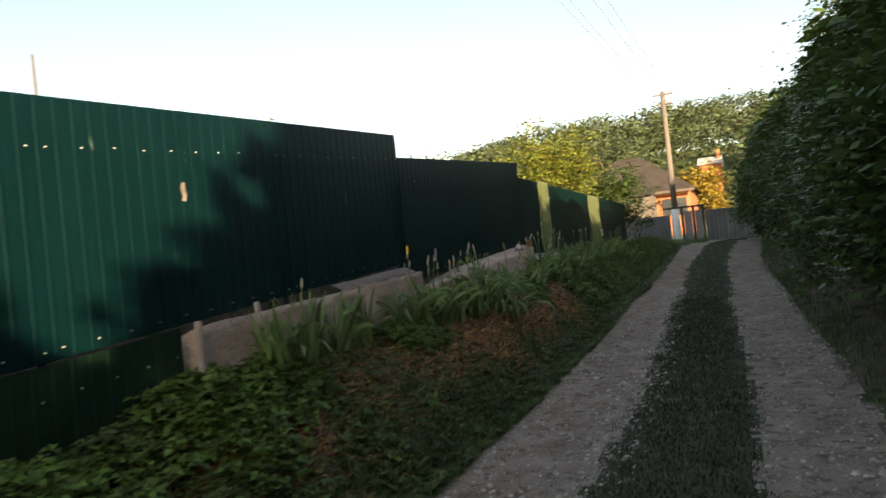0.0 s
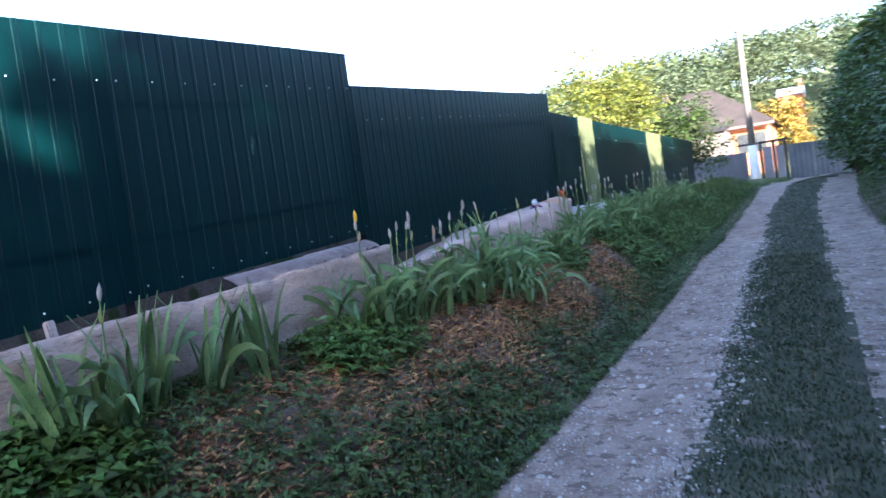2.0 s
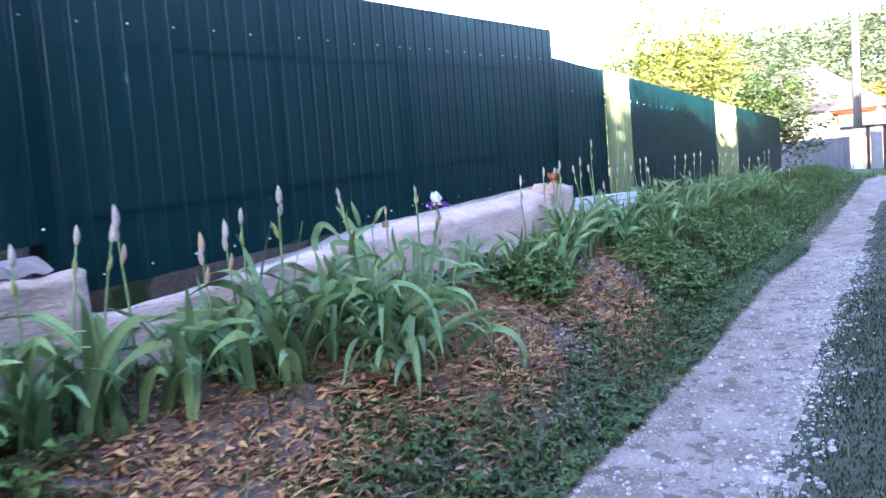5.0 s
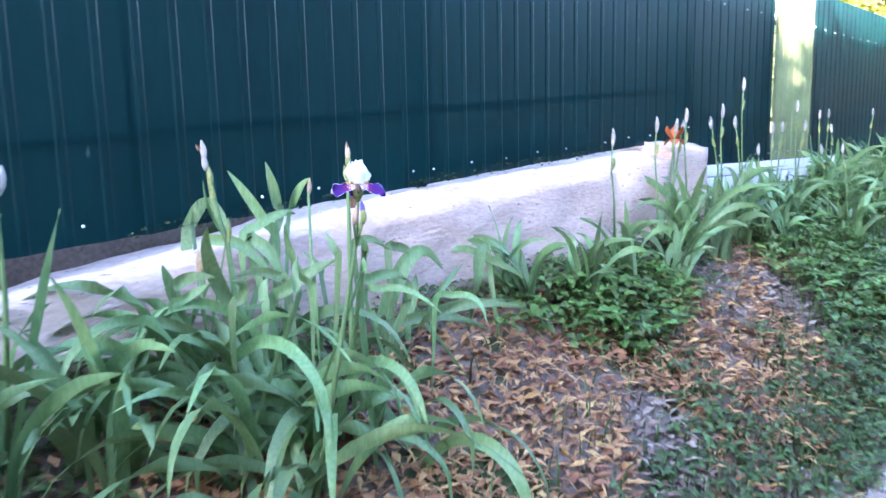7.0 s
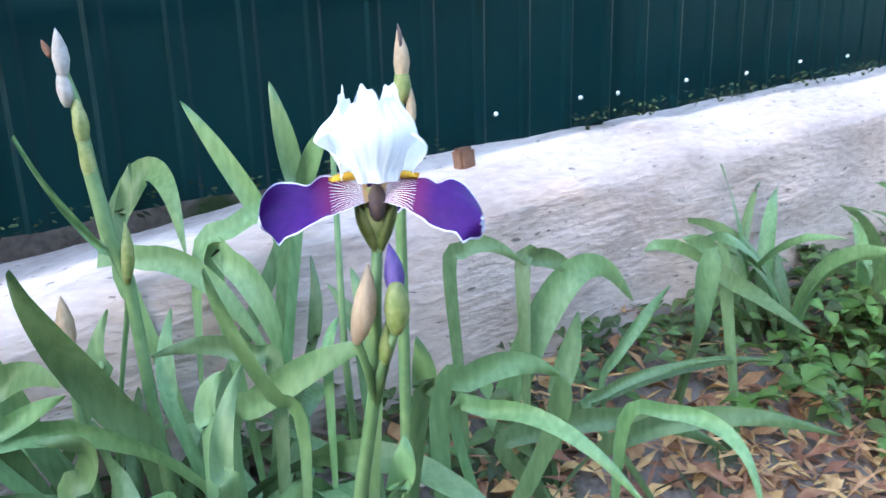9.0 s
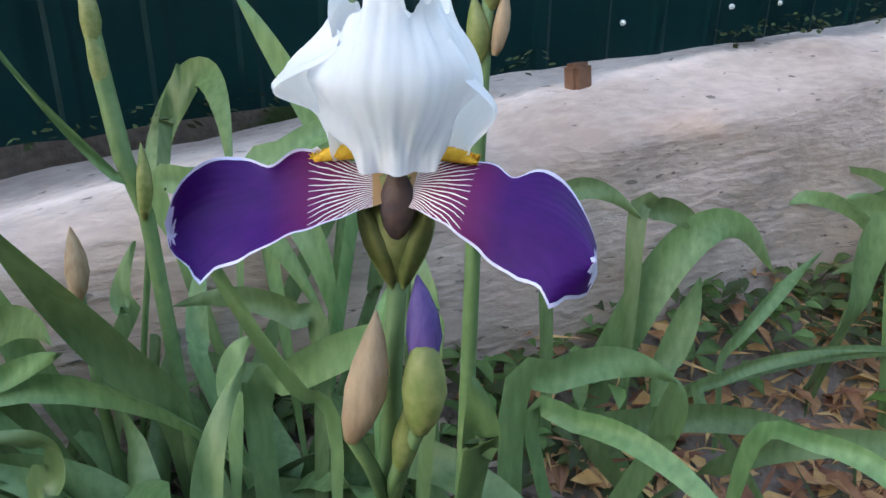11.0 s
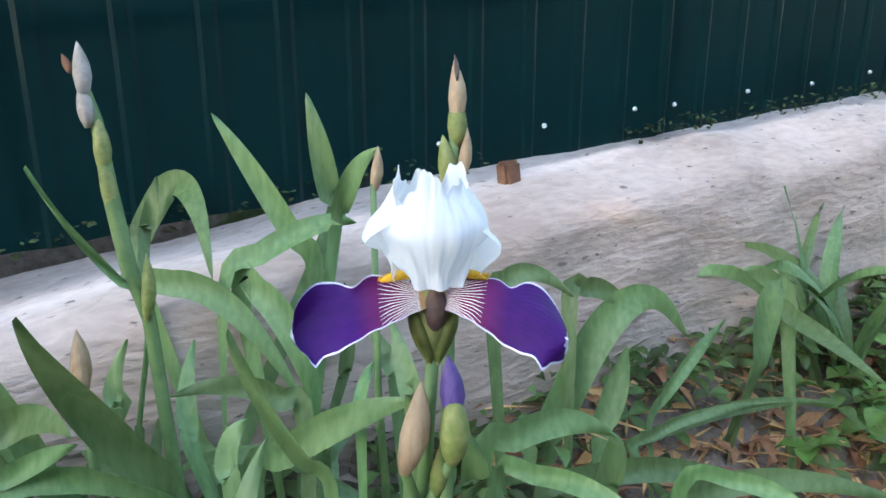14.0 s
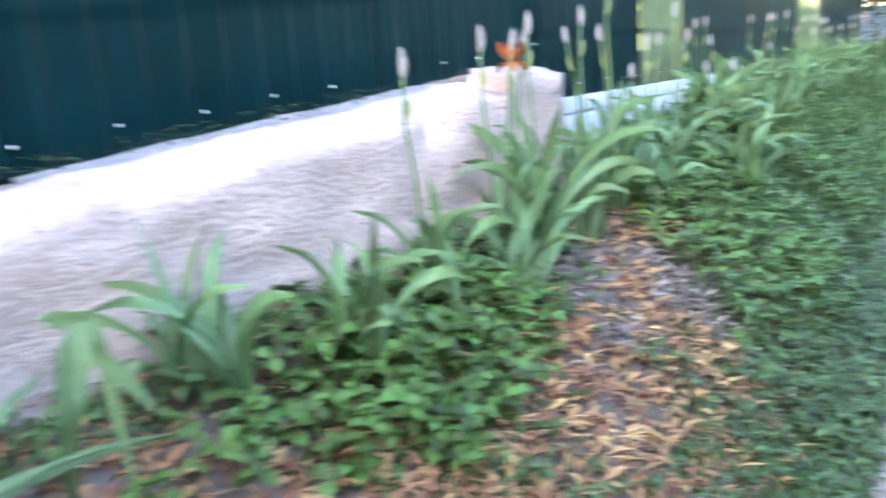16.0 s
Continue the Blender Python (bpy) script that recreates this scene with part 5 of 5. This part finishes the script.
for y, h in ((9.42, 1.72), (9.73, 1.77), (9.02, 1.66), (10.16, 1.80), (10.43, 1.96), (10.9, 1.7), (11.3, 1.85)):
    g = ground(-2.45, y)
    bud_stalk("slim iris stalk with a closed bud", [(-2.45, y, h - 0.04), (-2.455, y, h - 0.2), (-2.45, y + 0.02, (h + g) / 2), (-2.44, y + 0.02, g - 0.02)], [0.0035, 0.0045, 0.005, 0.006],
              [((-2.45, y, h - 0.075), (-2.45, y, h + 0.01), 0.0115, LAV), ((-2.455, y, h - 0.19), (-2.448, y + 0.014, h - 0.12), 0.010, BUDGREEN)])


# ---- houses, pole, grey fence, wires ----
def facade(bm, x0, x1, y0, y1, z0, z1):
    box(bm, (x0, y0, z0), (x1, y1, z1))


house = new("house")
house.location = (-5, 46, 1.6)
bpy.context.view_layer.update()
tagged(house, "low house with orange walls and a grey hipped roof", "house")
bm = bmesh.new()
facade(bm, -8.6, -1.75, 42.6, 50.0, 1.2, 4.30)
part("wall", bm, BRICK, house)
bm = bmesh.new()
ev = [(-9.3, 41.9, 4.22), (-1.4, 41.9, 4.22), (-1.4, 50.6, 4.22), (-9.3, 50.6, 4.22)]
rg = [(-6.1, 45.6, 6.75), (-4.7, 45.6, 6.75)]
vs = [bm.verts.new(p) for p in ev + rg]
for q in ((0, 1, 5, 4), (1, 2, 5), (2, 3, 4, 5), (3, 0, 4)):
    bm.faces.new([vs[i] for i in q])
bmesh.ops.solidify(bm, geom=bm.faces[:], thickness=0.12)
part("roof", bm, ROOF, house)
bm = bmesh.new()
box(bm, (-9.25, 41.86, 4.05), (-1.45, 41.95, 4.2), 0.01)
part("fascia", bm, ROOF, house)
for x in (-3.1, -2.25):
    bm = bmesh.new()
    box(bm, (x - 0.28, 42.52, 2.75), (x + 0.28, 42.62, 3.75), 0.01)
    w = part("window", bm, GLASS, house)
    for lo, hi in (((x - 0.34, 42.50, 2.67), (x - 0.27, 42.60, 3.83)), ((x + 0.27, 42.50, 2.67), (x + 0.34, 42.60, 3.83)), ((x - 0.27, 42.50, 3.75), (x + 0.27, 42.60, 3.83)), ((x - 0.27, 42.50, 2.67), (x + 0.27, 42.60, 2.75))):
        bm = bmesh.new()
        box(bm, lo, hi, 0.005)
        part("frame", bm, BRICK, w)
shed = new("shed")
shed.location = (-4.6, 40, 1.5)
bpy.context.view_layer.update()
tagged(shed, "grey plastered lean-to in front of the house", "shed")
bm = bmesh.new()
facade(bm, -5.9, -3.65, 39.5, 42.58, 1.2, 3.95)
part("wall", bm, PLASTER, shed)
bm = bmesh.new()
vs = [bm.verts.new(p) for p in ((-6.2, 39.2, 3.92), (-3.45, 39.2, 3.92), (-3.45, 42.5, 4.5), (-6.2, 42.5, 4.5))]
bm.faces.new(vs)
bmesh.ops.solidify(bm, geom=bm.faces[:], thickness=0.08)
part("roof", bm, ROOF, shed)

far = new("house")
far.location = (-1.8, 90, ground(-1.8, 90))
bpy.context.view_layer.update()
tagged(far, "distant house with a pale roof among the trees", "house")
bm = bmesh.new()
facade(bm, -2.9, -0.5, 90, 95, ground(-1.8, 92) - 1, 9.8)
part("wall", bm, BRICK, far)
bm = bmesh.new()
vs = [bm.verts.new(p) for p in ((-3.2, 89.6, 9.7), (-0.2, 89.6, 9.7), (-0.3, 92.5, 10.8), (-3.1, 92.5, 10.8), (-3.2, 95.5, 9.7), (-0.2, 95.5, 9.7))]
for q in ((0, 1, 2, 3), (3, 2, 5, 4)):
    bm.faces.new([vs[i] for i in q])
bmesh.ops.solidify(bm, geom=bm.faces[:], thickness=0.15)
part("roof", bm, WHITEPAINT, far, "pale sunlit roof")
bm = bmesh.new()
box(bm, (-0.9, 91.5, 10.2), (-0.5, 91.9, 11.5), 0.02)
part("chimney", bm, BRICK, far)

pole = new("utility_pole")
pole.location = (-1.77, 30.3, ground(-1.77, 30.3))
bpy.context.view_layer.update()
tagged(pole, "grey utility pole with a whitewashed foot", "utility pole")
gz = ground(-1.77, 30.3)
bm = bmesh.new()
tube(bm, [Vector((-1.77, 30.3, z)) for z in (2.6, 4.0, 6.0, 7.62)], [0.125, 0.115, 0.10, 0.085], 12)
part("shaft", bm, POLE, pole)
bm = bmesh.new()
tube(bm, [Vector((-1.775, 30.3, z)) for z in (gz - 0.4, 1.6, 2.64)], [0.19, 0.18, 0.15], 12)
part("foot", bm, WHITEPAINT, pole, "whitewashed pole foot")
for z, w in ((7.48, 0.42), (7.08, 0.34)):
    bm = bmesh.new()
    box(bm, (-1.77 - w, 30.2, z - 0.03), (-1.77 + w, 30.27, z + 0.03), 0.008)
    arm = part("crossarm", bm, POLE, pole)
    for s in (-1, 1):
        bm = bmesh.new()
        tube(bm, [Vector((-1.77 + s * (w - 0.06), 30.235, z + q)) for q in (0.02, 0.06, 0.07, 0.11, 0.15)], [0.010, 0.010, 0.022, 0.026, 0.012], 8)
        part("insulator", bm, WHITEPAINT, arm)
        cable = new("overhead_cable", bpy.data.curves.new("overhead_cable", "CURVE"))
        cable.data.dimensions, cable.data.bevel_depth = "3D", 0.006
        sp = cable.data.splines.new("POLY")
        sp.points.add(24)
        end = Vector((-2.9 + s * 0.4, -24, 7.4 + (z - 7.3)))
        a = Vector((-1.77 + s * (w - 0.06), 30.235, z + 0.14))
        for q in range(25):
            t = q / 24
            p = a.lerp(end, t)
            p.z -= 1.1 * 4 * t * (1 - t) * 0.5
            sp.points[q].co = (*p, 1)
        cable.data.materials.append(WIRE)
        tagged(cable, "thin grey overhead electric cable", "cable", "overhead cables")
cable = new("overhead_cable", bpy.data.curves.new("overhead_cable", "CURVE"))
cable.data.dimensions, cable.data.bevel_depth = "3D", 0.006
sp = cable.data.splines.new("POLY")
sp.points.add(12)
for q in range(13):
    t = q / 12
    p = Vector((-1.5, 30.2, 7.6)).lerp(Vector((9, 22, 7.9)), t)
    p.z -= 1.0 * t * (1 - t)
    sp.points[q].co = (*p, 1)
cable.data.materials.append(WIRE)
tagged(cable, "thin grey overhead electric cable crossing the lane", "cable", "overhead cables")


def grey_fence(label, a, b, zb, zt):
    a, b = Vector(a), Vector(b)
    n = int((b - a).length / 1.1) + 1
    e = new("sheet_fence")
    e.location = (a.x, a.y, zb)
    bpy.context.view_layer.update()
    tagged(e, label, "fence", "grey fence round the house")
    d = (b - a) / n
    nr = Vector((d.y, -d.x)).normalized()
    for k in range(n):
        bm = bmesh.new()
        cols = []
        for q in range(11):
            p = a + d * (k + q / 10 * 0.99)
            o = nr * (0.02 if q % 2 else 0)
            cols.append((bm.verts.new((p.x + o.x, p.y + o.y, zb)), bm.verts.new((p.x + o.x, p.y + o.y, zt))))
        for c, f2 in zip(cols, cols[1:]):
            bm.faces.new((c[0], f2[0], f2[1], c[1]))
        bmesh.ops.solidify(bm, geom=bm.faces[:], thickness=0.01)
        part("sheet", bm, GREYFENCE, e)
    return e


grey_fence("grey sheet-metal fence before the house", (-5.4, 27.6), (-2.0, 30.4), 1.0, 2.42)
grey_fence("grey sheet-metal fence beyond the gate", (-0.62, 30.9), (4.5, 34.5), 1.0, 2.50)
gate = new("gate")
gate.location = (-1.3, 30.6, 1.2)
bpy.context.view_layer.update()
tagged(gate, "grey metal yard gate between dark posts", "gate")
for x, y in ((-1.52, 30.5), (-1.08, 30.65), (-0.70, 30.8)):
    bm = bmesh.new()
    box(bm, (x - 0.05, y - 0.05, 1.0), (x + 0.05, y + 0.05, 2.72), 0.006)
    part("post", bm, DARK, gate)
for x0, x1, y in ((-1.46, -1.14, 30.58), (-1.02, -0.76, 30.72)):
    bm = bmesh.new()
    box(bm, (x0, y - 0.02, 1.35), (x1, y + 0.02, 2.52), 0.006)
    part("leaf_panel", bm, GREYFENCE, gate)
bm = bmesh.new()
box(bm, (-2.3, 30.45, 2.66), (-0.6, 30.55, 2.74), 0.006)
part("lintel", bm, DARK, gate)

# ---- small things along the footing ----
for x, y, sz, stub_mat, stub_label in ((-2.725, 7.70, 0.038, RUST, "small rusty-brown brick stub on the footing"), (-2.70, 2.95, 0.045, FLASHING, "small grey broken brick stub on the footing")):
    bm = bmesh.new()
    z = 1.205 + 0.052 * (y - 2.2) if y < 5.6 else 1.235 + 0.087 * (y - 6.2) - 0.0035 * (y - 6.2) ** 2
    box(bm, (x - 0.015, y - sz / 2, z - 0.02), (x + 0.020, y + sz / 2, z + 0.068), 0.006, pose(0, 0, 0, 4, -5, 6))
    tagged(part("brick_stub", bm, stub_mat), stub_label, "brick")
flashing = new("flashing")
flashing.location = (-2.66, 4.8, 1.38)
bpy.context.view_layer.update()
tagged(flashing, "crumpled grey-brown metal flashing strips on the footing", "flashing")
for a0, a1, lift in ((4.05, 4.86, 0.0), (4.80, 5.56, 0.007)):
    bm = surf(48, 6, lambda u, v: Vector((-2.735 + 0.135 * v + 0.010 * math.sin(u * 31 + a0) * v + 0.004 * math.sin(u * 75) * v, a0 + (a1 - a0) * u,
                                          1.315 + 0.055 * (a0 + (a1 - a0) * u - 4.2) + 0.050 + lift - 0.035 * v - 0.025 * v * v + 0.007 * math.sin(u * 46 + a0) * v)))
    bmesh.ops.solidify(bm, geom=bm.faces[:], thickness=0.004)
    part("sheet", bm, FLASHING, flashing)
V, F = [], []
mr_ = random.Random(2)
for _ in range(700):
    y = mr_.uniform(6.2, 9.4)
    if n2(y, 0, 1.6, 40) + 0.25 * math.exp(-((y - 8.0) / 0.6) ** 2) < 0.0:
        continue
    z = 1.235 + 0.087 * (y - 6.2) - 0.0035 * (y - 6.2) ** 2 + 0.012
    leaf_quads(V, F, Vector((-2.722 + mr_.uniform(-0.01, 0.02), y, z + 0.055 + mr_.uniform(0, 0.035))), mr_.uniform(0.008, 0.02), mr_)
tagged(soup("moss", V, F, MOSS), "dark moss and dirt along the fence's lower edge", "moss", kind="stuff")
bm = bmesh.new()
tube(bm, [Vector((-3.2, 1.72, 1.2)), Vector((-3.2, 1.71, 2.3)), Vector((-3.2, 1.70, 2.95))], [0.014, 0.012, 0.008], 8)
tagged(part("garden_stake", bm, POLE), "thin grey stake behind the fence", "stake")
for x, y, h, s in ((-3.6, 4.6, 1.60, 5), (-3.9, 8.6, 1.62, 6)):
    r = random.Random(s)
    e = new("sapling")
    z = ground(x, y)
    e.location = (x, y, z)
    bpy.context.view_layer.update()
    tagged(e, "thin leafy sapling tip showing above the fence", "sapling")
    bm = bmesh.new()
    tube(bm, [Vector((x, y, z)), Vector((x + 0.02, y, z + h * 0.5)), Vector((x, y, z + h))], [0.012, 0.008, 0.003], 6)
    part("trunk", bm, BARK, e)
    V, F = [], []
    for _ in range(140):
        q = r.uniform(0.55, 1.0)
        leaf_quads(V, F, Vector((x + r.gauss(0, 0.10), y + r.gauss(0, 0.12), z + h * q)), r.uniform(0.03, 0.06), r)
    ob = soup("crown", V, F, TREELEAF)
    ob.parent, ob.matrix_parent_inverse = e, e.matrix_basis.inverted()


# peeled patch on the sheet joint
bm = surf(6, 3, lambda u, v: Vector((FX + 0.010 + 0.010 * math.sin(u * 2.6) + 0.004 * v, 2.312 + 0.034 * v + 0.008 * math.sin(u * 7), 2.03 + 0.12 * u)))
bmesh.ops.solidify(bm, geom=bm.faces[:], thickness=0.003)
tagged(part("peeled_patch", bm, FLASHING), "curled pinkish-grey patch peeling off the fence joint", "patch")
